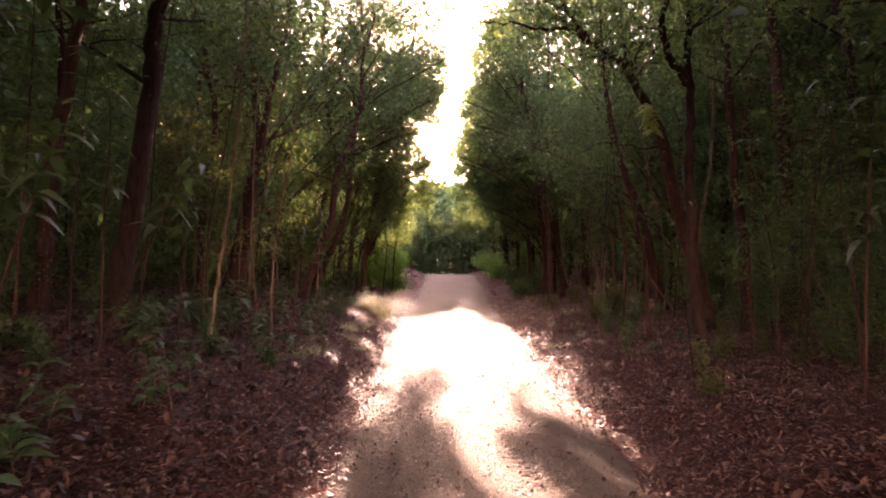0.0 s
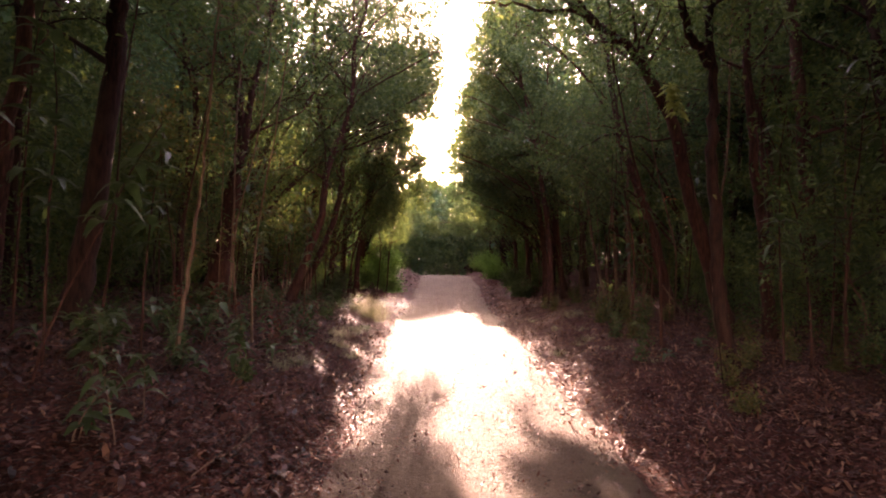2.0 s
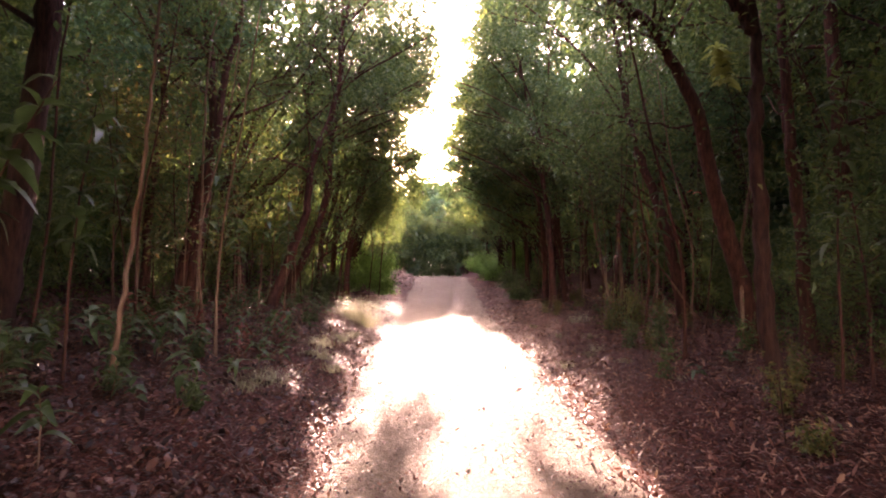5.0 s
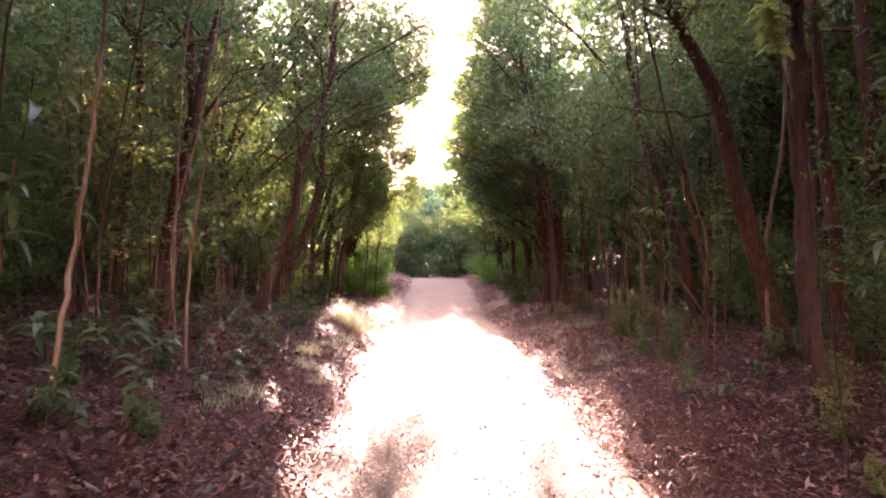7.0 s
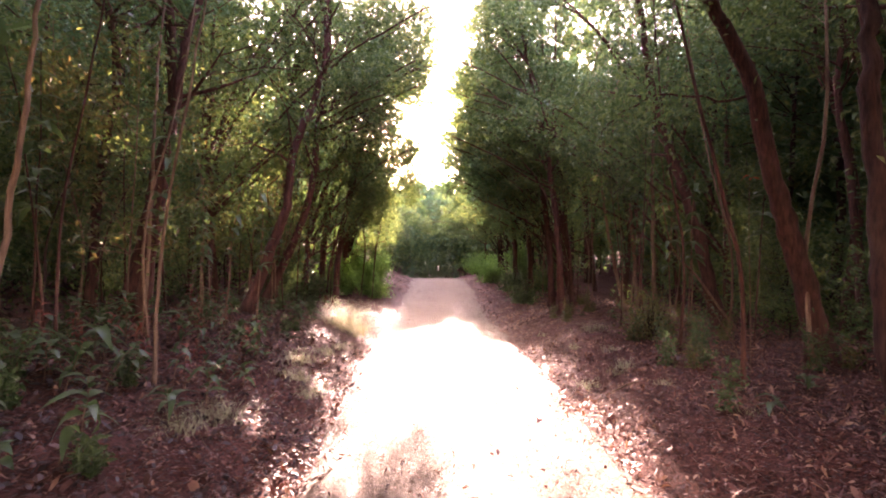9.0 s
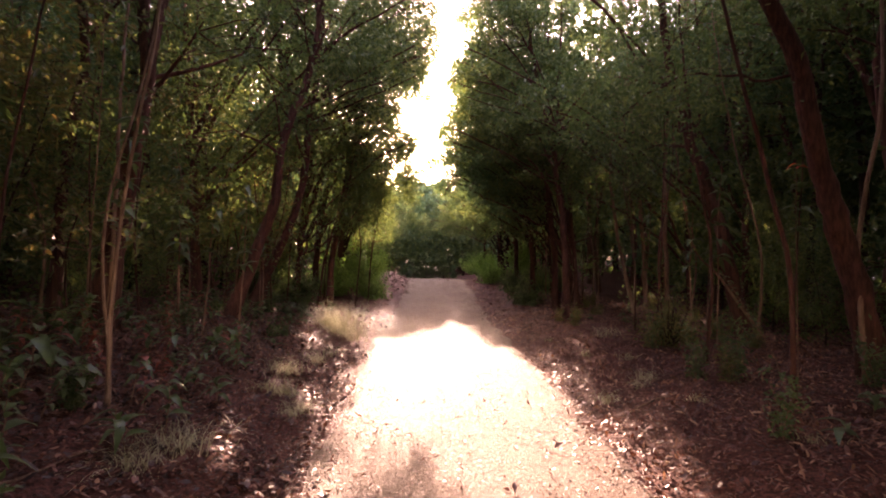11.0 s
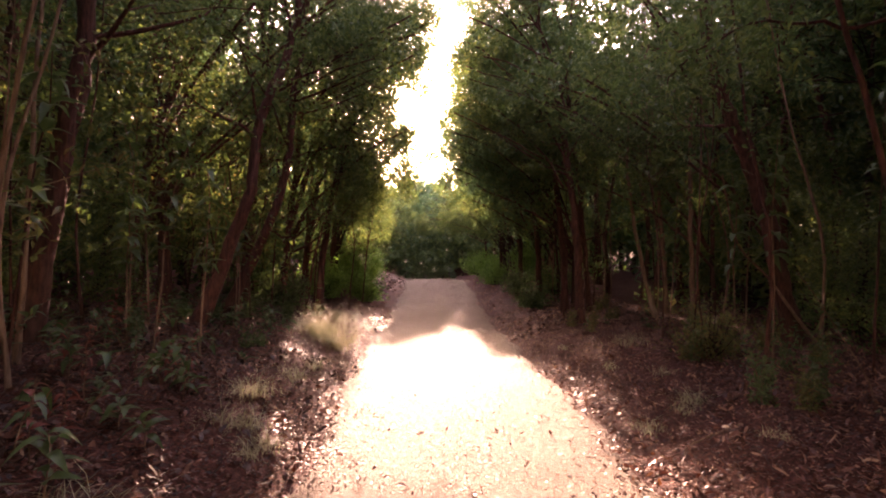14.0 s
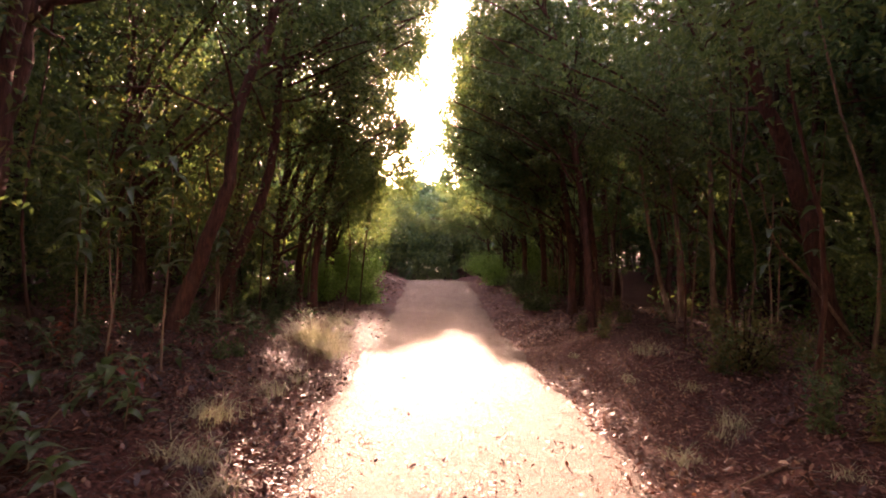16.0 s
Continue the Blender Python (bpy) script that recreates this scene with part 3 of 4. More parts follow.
OVERHANG = {(-3.0, 21.5): [(-2.7, 21.5, 3.4), (-1.6, 21.3, 4.6), (-0.95, 21.2, 5.1), (-0.78, 21.1, 4.75), (-0.72, 21.0, 4.1)],
            (-2.9, 18.2): [(-2.6, 18.2, 3.2), (-1.8, 18.2, 3.8), (-1.2, 18.2, 4.1), (-0.75, 18.2, 4.25)],
            (3.4, 18.3): [(3.0, 18.3, 3.2), (1.8, 18.2, 3.8), (1.0, 18.1, 4.05), (0.55, 18.0, 3.9), (0.5, 18.0, 3.6)],
            (3.3, 20.5): [(2.9, 20.5, 3.6), (1.8, 20.5, 4.4), (0.9, 20.4, 4.8), (0.45, 20.3, 4.7), (0.4, 20.2, 4.3)],
            (-3.6, 13.4): [(-3.3, 13.4, 4.4), (-2.3, 13.4, 5.4), (-1.5, 13.4, 5.9), (-1.0, 13.4, 6.1)],
            (3.3, 30.0): [(3.0, 30.0, 3.0), (1.9, 30.0, 3.9), (0.7, 30.1, 4.1), (-0.5, 30.0, 3.9)],
            (3.5, 16.0): [(3.1, 16.0, 2.7), (2.1, 16.0, 3.1), (1.3, 15.9, 3.3), (0.75, 15.9, 3.35)]}
for x, y, h, kind in ((-3.0, 21.5, 11.5, LEAF), (-2.9, 26.0, 4.5, LEAF), (-3.4, 30.5, 5, LEAF), (3.5, 16.0, 9.5, LEAF_COOL), (3.2, 13.9, 8.5, LEAF), (3.4, 18.3, 10.5, LEAF_COOL), (-3.6, 13.4, 10.5, LEAF), (-3.3, 16.8, 11, LEAF_COOL), (3.3, 20.5, 11.5, LEAF_COOL),
                      (3.4, 25.5, 10, LEAF), (3.3, 30.0, 11, LEAF), (-2.9, 18.2, 10.5, LEAF)):
    z = float(land(x, y))
    sg = math.copysign(1, x)
    tree([(x, y, z), (x - 0.1 * sg, y, z + 1.8), (x - 0.35 * sg, y + 0.1, z + 3.8)], 0.09, h, branches=44, reach=2.3, crown_from=1.0 if x < 0 else 2.8 if y < 17 else 1.5, per=64 if x < 0 and y < 19 else 54 if x < 0 else 80, leaf=0.10, spread=0.24 if x < 0 else 0.17,
         side=-0.55 * sg, clusters=4, leaves=kind, split=False, limbs=([(OVERHANG[x, y], 0.03, True)] if (x, y) in OVERHANG else []) + reaching(x, y, RIMS.get((x, y), ())), clumps=RIM_CLUMPS.get((x, y), ()), label="leafy evergreen tree leaning towards the light over the path")

rng = np.random.default_rng(101)
# further border trees on both banks
for y in np.arange(-3.0, 50, 2.0):
    for sgn in (-1, 1):
        yy = y + rng.uniform(-0.7, 0.7)
        edge = path_right(yy) if sgn > 0 else -path_left(yy)
        x = sgn * (edge + (rng.uniform(1.6, 2.8) if 14 < yy < 29 else rng.uniform(3.4, 4.6) + (0.8 if yy > 29 else 0)))
        z = float(land(x, yy))
        lean = -sgn * rng.uniform(0.0, 0.14)
        arms = []
        if yy > 9:
            for zz in rng.uniform(4.2, 10.6 if sgn < 0 else 9.6, 6 if sgn < 0 and yy < 24 else 4):
                rim = float(gap_centre(yy, zz)) + sgn * (0.25 + 0.2 * abs(rng.normal()))
                arms.append(([(x + lean * 1.5, yy, z + (zz - z) * 0.26), (x * 0.78 + rim * 0.22, yy + rng.normal(0, 0.2), z + (zz - z) * 0.52),
                              (x * 0.4 + rim * 0.6, yy + rng.normal(0, 0.3), z + (zz - z) * 0.82), (rim, yy + rng.normal(0, 0.4), zz)], 0.032))
        tree([(x, yy, z), (x + lean * 1.2, yy, z + 1.6), (x + lean * 3.2, yy + rng.normal(0, 0.2), z + 3.4)], rng.uniform(0.04, 0.09),
             rng.uniform(8.0, 10.5) if yy < (30 if sgn > 0 else 23) else 4.5 if sgn < 0 else 5.5, branches=30 if yy < 13 else 36, reach=2.2, crown_from=(1.0 if sgn < 0 else 1.6) if yy > 14 else 3.3, per=(42 if sgn < 0 else 62) if 13 < yy < 28 else 36 if yy < 1 else 28 if yy > 30 else 54, leaf=0.11 if 13 < yy < 28 else 0.16 if yy > 30 else 0.115, spread=0.19 if sgn < 0 else 0.16, clusters=3, side=-0.3 * sgn,
             bark=(BARK, BARK_DARK)[int(rng.integers(0, 2))], leaves=LEAF_COOL if rng.random() < 0.35 else LEAF, split=False, limbs=arms, twigs=yy < 28)

rng = np.random.default_rng(102)
# unseen crowns meeting overhead, above and behind the walker, added to block sky light
for x, y in ((-3.5, -9.0), (3.6, -8.0), (-3.8, -6.0), (3.4, -5.0), (-3.4, -3.0), (3.9, -2.0), (-4.0, -0.2), (4.3, 1.2), (-4.6, 2.4), (5.2, 3.6), (-5.3, 4.4)):
    z, sg = float(land(x, y)), math.copysign(1, x)
    roof = max(3.7, 2.9 + 0.66 * y) if y > 0 else 3.7
    arms, tufts = [], []
    for k in range(5):
        e = np.array((x - sg * rng.uniform(2.2, 5.2), y + rng.uniform(-1.3, 1.3), roof + rng.uniform(0.7, 2.6)))
        arms.append(([(x, y, z + 2.6), (x * 0.6 + e[0] * 0.4, y, z * 0.3 + e[2] * 0.7), e], 0.04, True))
    for k in range(16):
        tufts.append((x - sg * rng.uniform(0.0, 5.0), y + rng.uniform(-1.4, 1.4), roof + rng.uniform(0.6, 3.0), 0.8))
    tree([(x, y, z), (x - 0.05 * sg, y, z + 1.7), (x - 0.25 * sg, y, z + 3.4)], rng.uniform(0.08, 0.12), roof + 5, branches=18, reach=1.8, crown_from=roof - z, per=14, leaf=0.26, wide=0.5, spread=0.3,
         clusters=3, carve=False, split=False, twigs=False, limbs=arms, clumps=tufts, bark=BARK_DARK, label="unseen evergreen tree added to block the sky light overhead")

rng = np.random.default_rng(103)
# the deeper forest: a few kinds of tree set out again and again
kinds = []
for k in range(6):
    x0 = (-1) ** k * (9.0 + 1.2 * k)
    y0 = 4.0 + 5 * k
    z0 = float(land(x0, y0))
    kinds.append(tree([(x0, y0, z0), (x0 + 0.15, y0, z0 + 2), (x0 - 0.1, y0 + 0.2, z0 + 4)], rng.uniform(0.06, 0.11), rng.uniform(9, 11),
                      branches=30, clusters=4, reach=2.2, crown_from=0.8, per=9, leaf=0.36, wide=0.5, spread=0.4, twigs=False, low=0.25, carve=False, bark=(BARK, BARK_DARK)[k % 2],
                      leaves=(LEAF, LEAF_COOL)[k % 2], group="trees deeper in the forest", split=False))
near_kinds = []
for k in range(4):
    x0 = (-1) ** k * 6.4
    y0 = 9.0 + 4.5 * k
    z0 = float(land(x0, y0))
    near_kinds.append(tree([(x0, y0, z0), (x0 + 0.2, y0, z0 + 2), (x0 - 0.1, y0 + 0.2, z0 + 4)], rng.uniform(0.05, 0.09), rng.uniform(8.5, 10.5),
                           branches=38, clusters=4, reach=2.0, crown_from=4.3, per=25, leaf=0.15, wide=0.46, spread=0.26, twigs=False, low=0.25, carve=False,
                           bark=(BARK, BARK_DARK)[k % 2], leaves=(LEAF, LEAF_COOL)[k % 2], group="trees deeper in the forest", split=False))
shrubs = []
for k in range(4):
    x0, y0 = (-1) ** k * 8.2, 6.0 + 6 * k
    z0 = float(land(x0, y0))
    shrubs.append(tree([(x0, y0, z0), (x0 + 0.1, y0, z0 + 0.6), (x0 - 0.05, y0 + 0.1, z0 + 1.4)], 0.03, z0 + 2.6, name="understorey_shrub",
                       label="dark understorey shrub in deep shade between the trunks", crown_from=0.15, branches=25, clusters=4, reach=1.2, per=10, leaf=0.26, wide=0.5, twigs=False,
                       spread=0.26, low=0.1, carve=False, bark=BARK_DARK, leaves=(LEAF, LEAF_COOL)[k % 2], group="shrubs deeper in the forest", split=False))
    shrubs[-1]["category"] = "shrub"
for row, (x_min, x_max, step) in enumerate(((5.8, 7.4, 2.9), (7.8, 10.0, 2.9), (10.5, 13.5, 2.7), (14.5, 18, 3.0), (19, 23, 2.6))):
    for y in np.arange(-9 + row, 56, step):
        for sgn in (-1, 1):
            x, yy = sgn * rng.uniform(x_min, x_max), y + rng.uniform(-1, 1)
            tall = near_kinds[int(rng.integers(0, 4))] if row < 1 or (row < 2 and y < 22) else kinds[int(rng.integers(0, 6))]
            (far_tree if row > 2 else settle)(tall, x, yy, rng.uniform(0, 360), rng.uniform(0.85, 1.15) if row < 1 else rng.uniform(1.05, 1.35), -0.05)
            if row > 2 or (row < 2 and rng.random() < 0.35):
                continue
            if row == 2:
                settle(shrubs[int(rng.integers(0, 4))], sgn * rng.uniform(12, 15), yy + 1.2, rng.uniform(0, 360), rng.uniform(1.7, 2.3), -0.03)
            else:
                settle(shrubs[int(rng.integers(0, 4))], sgn * rng.uniform(6.6, 11), yy + 1.2, rng.uniform(0, 360), rng.uniform(0.8, 1.4), -0.03)
fine_shrubs = []
for k in range(2):
    x0, y0 = (6.2, -6.3)[k], (7.0, 11.0)[k]
    z0 = float(land(x0, y0))
    fine_shrubs.append(tree([(x0, y0, z0), (x0 + 0.1, y0, z0 + 0.6), (x0 - 0.05, y0 + 0.1, z0 + 1.4)], 0.025, z0 + 2.6, name="understorey_shrub",
                            label="dark small-leaved shrub in deep shade between the trunks", crown_from=0.15, branches=26, clusters=4, reach=1.2, per=28, leaf=0.125,
                            wide=0.46, twigs=False, spread=0.24, low=0.1, carve=False, bark=BARK_DARK, leaves=LEAF, group="shrubs deeper in the forest", split=False))
    fine_shrubs[-1]["category"] = "shrub"
for y in np.arange(5.5, 15, 1.7):
    for sgn in (-1, 1):
        settle(fine_shrubs[int(rng.integers(0, 2))], sgn * rng.uniform(5.6, 6.8), y, rng.uniform(0, 360), rng.uniform(0.85, 1.1), -0.03)
for x, y, big in ((4.3, 4.6, 0.4), (4.9, 5.6, 0.5), (4.6, 6.6, 0.4), (5.2, 7.6, 0.5), (4.9, 8.8, 0.45), (5.3, 10.2, 0.5), (3.9, 3.4, 0.35), (-4.4, 4.4, 0.45), (-4.9, 5.4, 0.5), (-4.5, 6.6, 0.4), (-5.0, 7.8, 0.5),
                  (-4.7, 9.4, 0.45), (-4.1, 3.3, 0.4), (-4.2, 10.6, 0.4), (-3.7, 2.4, 0.3)):
    settle(fine_shrubs[int(rng.integers(0, 2))], x, y, rng.uniform(0, 360), big, -0.03)
for x, y in ((7.6, 9.6), (7.0, 12.2), (7.8, 14.4), (7.2, 17.2)):
    settle(near_kinds[int(rng.integers(0, 4))], x, y, rng.uniform(0, 360), rng.uniform(1.0, 1.15), -0.05)
for x, y in ((-4.2, 16.3), (-4.8, 17.6), (-4.3, 19.0), (-5.0, 20.4), (-4.4, 22.0), (-5.3, 15.2), (-4.6, 24.0)):
    settle(shrubs[int(rng.integers(0, 4))], x, y, rng.uniform(0, 360), rng.uniform(0.6, 0.8), -0.03)
for x, y, big in ((9.5, 8.8, 1.1), (11.0, 12.0, 1.2), (8.8, 6.6, 1.0), (-6.4, 19.5, 1.35), (6.4, 21.5, 1.4), (7.0, 25.8, 1.45)):
    settle(kinds[int(rng.integers(0, 6))], x, y, rng.uniform(0, 360), big, -0.05)
rng = np.random.default_rng(104)
for k in range(34):
    sgn = 1 if k % 2 else -1
    x, y = sgn * rng.uniform(8.5, 17), rng.uniform(3, 20)
    far_tree(shrubs[k % 4], x, y, rng.uniform(0, 360), rng.uniform(1.3, 2.2), -0.05)
    if k % 2:
        far_tree(kinds[k % 6], x + sgn * 1.5, y + rng.uniform(-1, 1), rng.uniform(0, 360), rng.uniform(0.95, 1.2), -0.05)
# woods that close the view ahead and behind
for x in np.arange(-15, 16, 2.5):
    for y, lo, hi in ((53, 0.85, 1.0), (58, 0.85, 1.0), (-11, 1.0, 1.2)):
        far_tree(kinds[int(rng.integers(0, 6))], x + rng.uniform(-0.5, 0.5), y + rng.uniform(-2, 2), rng.uniform(0, 360), rng.uniform(lo, hi) * (0.74 if y > 0 and abs(x) < 4 else 1), -0.1)
dense = []
for k in range(2):
    x0, y0 = -1.5 + 3.0 * k, 54.5
    z0 = float(land(x0, y0))
    dense.append(tree([(x0, y0, z0), (x0 + 0.15, y0, z0 + 2), (x0 - 0.1, y0 + 0.2, z0 + 4)], 0.12, z0 + 8.6, branches=70, reach=2.6, crown_from=1.2, clusters=4,
                      per=12, leaf=0.37, wide=0.5, spread=0.42, low=0.3, carve=False, twigs=False, bark=BARK_DARK, leaves=LEAF_COOL, split=False,
                      label="dense dark tree closing the far end of the path", group="trees closing the far end"))
for k, x in enumerate(np.arange(-7.5, 8, 1.5)):
    settle(dense[k % 2], x + rng.uniform(-0.3, 0.3), 56.5 + rng.uniform(-1, 1), rng.uniform(0, 360), rng.uniform(0.78, 0.94), -0.1)
for k, x in enumerate(np.arange(-8.5, 9, 1.9)):
    far_tree(dense[k % 2], x, 61 + rng.uniform(-1, 1), rng.uniform(0, 360), rng.uniform(0.7, 0.8), -0.1)
for x in np.arange(-4.5, 4.6, 0.9):
    settle(shrubs[int(rng.integers(0, 4))], x, 51.5 + rng.uniform(-0.5, 0.5), rng.uniform(0, 360), rng.uniform(1.2, 1.5), -0.15)
for x in np.arange(-2.1, 2.2, 0.6):
    settle(shrubs[int(rng.integers(0, 4))], x, 42 + rng.uniform(-0.4, 0.4), rng.uniform(0, 360), rng.uniform(0.28, 0.36), -0.05)
for x in np.arange(-5, 6, 1.6):
    settle(shrubs[int(rng.integers(0, 4))], x, 44 + rng.uniform(-1.5, 1.5), rng.uniform(0, 360), rng.uniform(1.3, 1.7), -0.05)
    settle(shrubs[int(rng.integers(0, 4))], x + 0.8, 49 + rng.uniform(-1.5, 1.5), rng.uniform(0, 360), rng.uniform(1.6, 2.1), -0.05)


rng = np.random.default_rng(105)
tree([(-2.75, 14.9, 0.5), (-2.6, 14.9, 1.6), (-2.3, 14.9, 2.9)], 0.035, 5.4, name="young_tree", label="leafy young tree catching the low sun at the path's edge", crown_from=1.4, branches=26,
     reach=1.0, clusters=4, per=46, leaf=0.075, spread=0.16, leaves=LEAF, group="young trees on the banks", split=False,
     clumps=[(-1.5, 14.9, 3.1, 0.4), (-1.25, 14.8, 3.8, 0.42), (-1.2, 14.9, 4.6, 0.45), (-1.85, 14.7, 2.5, 0.42), (-1.9, 14.8, 3.7, 0.5), (-2.2, 14.6, 3.0, 0.45), (-1.8, 14.7, 4.7, 0.5), (-1.3, 15.2, 5.4, 0.5), (-0.95, 15.3, 5.0, 0.35), (-2.3, 14.9, 5.4, 0.5)])
far_woods()

# sunlit young trees crowding the left edge of the path
for x, y, h in ( (-2.1, 16.8, 4.0), (-1.95, 18.4, 4.4), (-2.15, 20.0, 4.6)):
    z = float(land(x, y))
    tree([(x, y, z), (x + 0.05, y, z + 0.8), (x + 0.1, y + 0.1, z + 1.7)], 0.022, z + h, name="young_tree", label="leafy young tree catching the low sun at the path's edge",
         crown_from=0.9, branches=30, reach=0.95, clusters=4, per=48, leaf=0.08, spread=0.2, bark=BARK, leaves=LEAF, group="young trees on the banks", split=False)

rng = np.random.default_rng(106)
# thin bare poles in front of the dark interior
for k in range(34):
    sgn = 1 if k % 2 else -1
    y = rng.uniform(5.5, 22)
    x = sgn * ((path_right(y) if sgn > 0 else -path_left(y)) + rng.uniform(1.4, 3.2))
    z = float(land(x, y))
    b1, b2 = rng.normal(0, 0.05), rng.normal(-0.12 * sgn, 0.16)
    tree([(x, y, z), (x + b1, y + rng.normal(0, 0.1), z + 1.2), (x + b2, y, z + 2.6), (x + b2 * 1.6, y + 0.1, z + 4.0)], rng.uniform(0.011, 0.024), z + rng.uniform(5.0, 7.0),
         name="slender_tree", label="slender pole-like tree with a bare pale stem", crown_from=3.4, branches=9, reach=1.0, per=30, bark=(PALE, BARK, PALE, BARK)[k // 2 % 4],
         group="slender poles beside the path", split=False)

rng = np.random.default_rng(107)
# leafy young growth between the trunks
for k in range(24):
    sgn = -1 if k % 5 < 3 else 1
    y = 3.0 + 14 * rng.random()
    x = sgn * ((path_right(y) if sgn > 0 else -path_left(y)) + rng.uniform(1.7, 3.6))
    z = float(land(x, y))
    if (x < -1.9 or x > 2.6) and not (sgn > 0 and (k % 2 or y < 6.5 and x < 3.6)):
        tree([(x, y, z), (x + rng.normal(0, 0.06), y + rng.normal(0, 0.06), z + 0.9), (x + rng.normal(0, 0.15), y + rng.normal(0, 0.15), z + 1.9)], rng.uniform(0.011, 0.022),
             z + rng.uniform(2.3, 4.0), name="young_tree", label="spindly young tree with thin stem and loose olive leaves", crown_from=0.7, branches=15, reach=0.8,
             clusters=3, per=20, leaf=0.095, wide=0.42, spread=0.17, bark=(BARK, BARK_DARK, BARK, PALE)[k % 4], leaves=(LEAF, LEAF_OLIVE)[k % 2],
             group="young trees on the banks", split=False)


rng = np.random.default_rng(108)
# ---- low plants ----
def leaf_mesh(name, length, width, mat, droop=0.25, n=4):
    """One broad pointed leaf, folded along its rib and drooping; it grows along +x from the origin."""
    bm = bmesh.new()
    rows = []
    for i in range(n + 1):
        u = i / n
        w = width * 0.5 * math.sin(math.pi * min(1, 0.08 + 0.92 * u) ** 0.8) ** 0.9 if 0 < i < n else width * 0.03
        x, z = length * u, length * (0.12 * math.sin(math.pi * u) - droop * u * u)
        rows.append([bm.verts.new((x, -w, z + w * 0.35)), bm.verts.new((x, 0, z)), bm.verts.new((x, w, z + w * 0.35))])
    for a, b in zip(rows, rows[1:]):
        for k in range(2):
            bm.faces.new((a[k], b[k], b[k + 1], a[k + 1]))
    me = bpy.data.meshes.new(name)
    bm.to_mesh(me)
    bm.free()
    me.materials.append(mat)
    for p in me.polygons:
        p.use_smooth = True
    return me


BROAD = [leaf_mesh("leaf", 0.13, 0.058, LEAF_BROAD, d) for d in (0.15, 0.35, 0.6)]
LONG = [leaf_mesh("leaf", 0.17, 0.068, LEAF_BROAD, d, 5) for d in (0.3, 0.6, 0.9)]
REDDISH = [leaf_mesh("leaf", 0.12, 0.05, LEAF_RED, d) for d in (0.4, 0.8)]
YELLOWISH = [leaf_mesh("leaf", 0.12, 0.045, LEAF_YELLOW, d) for d in (0.3, 0.6)]


def leafy_stem(name, label, x, y, height, leaves, count, from_z, size=1.0, stem_r=0.006, bark=None, lean=(0, 0), group="", whorl=0, crook=0.03):
    """A stem with single leaves on it, each leaf a part."""
    z = float(land(x, y))
    root = new(name)
    root.location = (x, y, z)
    tagged(root, label, "plant", group)
    n = 7
    t = np.linspace(0, 1, n)
    pts = np.stack([lean[0] * t ** 1.3 + np.cumsum(rng.normal(0, crook * 0.4, n)) * t, lean[1] * t ** 1.3 + np.cumsum(rng.normal(0, crook * 0.4, n)) * t,
                    height * t - 0.03 * (t == 0)], -1)
    tb = Tubes()
    tb.add(pts, stem_r * (1.2 - 0.8 * t), 6)
    stem = put("stem", tb.mesh("stem", bark or PALE), root)
    for k in range(count):
        s = from_z + (1 - from_z) * (k + 0.5) / count
        if whorl:
            s = from_z + (1 - from_z) * (math.floor(k / whorl) + 1) / math.ceil(count / whorl)
        p = [np.interp(s, t, pts[:, i]) for i in range(3)]
        az = k * 137.5 + rng.uniform(-25, 25)
        lf = put("leaf", leaves[int(rng.integers(0, len(leaves)))], stem)
        lf.matrix_basis = pose(*p, rng.uniform(-25, 25), rng.uniform(-45, 15), az) @ Matrix.Scale(size * rng.uniform(0.7, 1.2), 4)
    return root


for k in range(78):
    x, y = -rng.uniform(1.9, 3.9), 1.6 + 12.5 * rng.random() ** 0.9
    leafy_stem("seedling", "low green seedling with broad pointed leaves among litter", x, y, rng.uniform(0.12, 0.42), BROAD, int(rng.integers(6, 11)), 0.25,
               rng.uniform(0.8, 1.25), 0.004, lean=(rng.normal(0, 0.05), rng.normal(0, 0.05)), group="seedlings on the bank")
for k in range(20):
    x, y = -rng.uniform(1.75, 3.3), rng.uniform(1.7, 7.5)
    leafy_stem("seedling", "bushy seedling with large dark green pointed leaves", x, y, rng.uniform(0.2, 0.5), LONG, int(rng.integers(7, 11)), 0.35,
               rng.uniform(0.75, 1.1), 0.005, lean=(rng.normal(0, 0.08), rng.normal(0, 0.08)), group="seedlings on the bank")
for k in range(16):
    x, y = rng.uniform(2.4, 4.8), rng.uniform(3.5, 14)
    leafy_stem("seedling", "low green seedling with broad pointed leaves among litter", x, y, rng.uniform(0.1, 0.3), BROAD, int(rng.integers(5, 9)), 0.25,
               rng.uniform(0.7, 1.1), 0.004, group="seedlings on the bank")
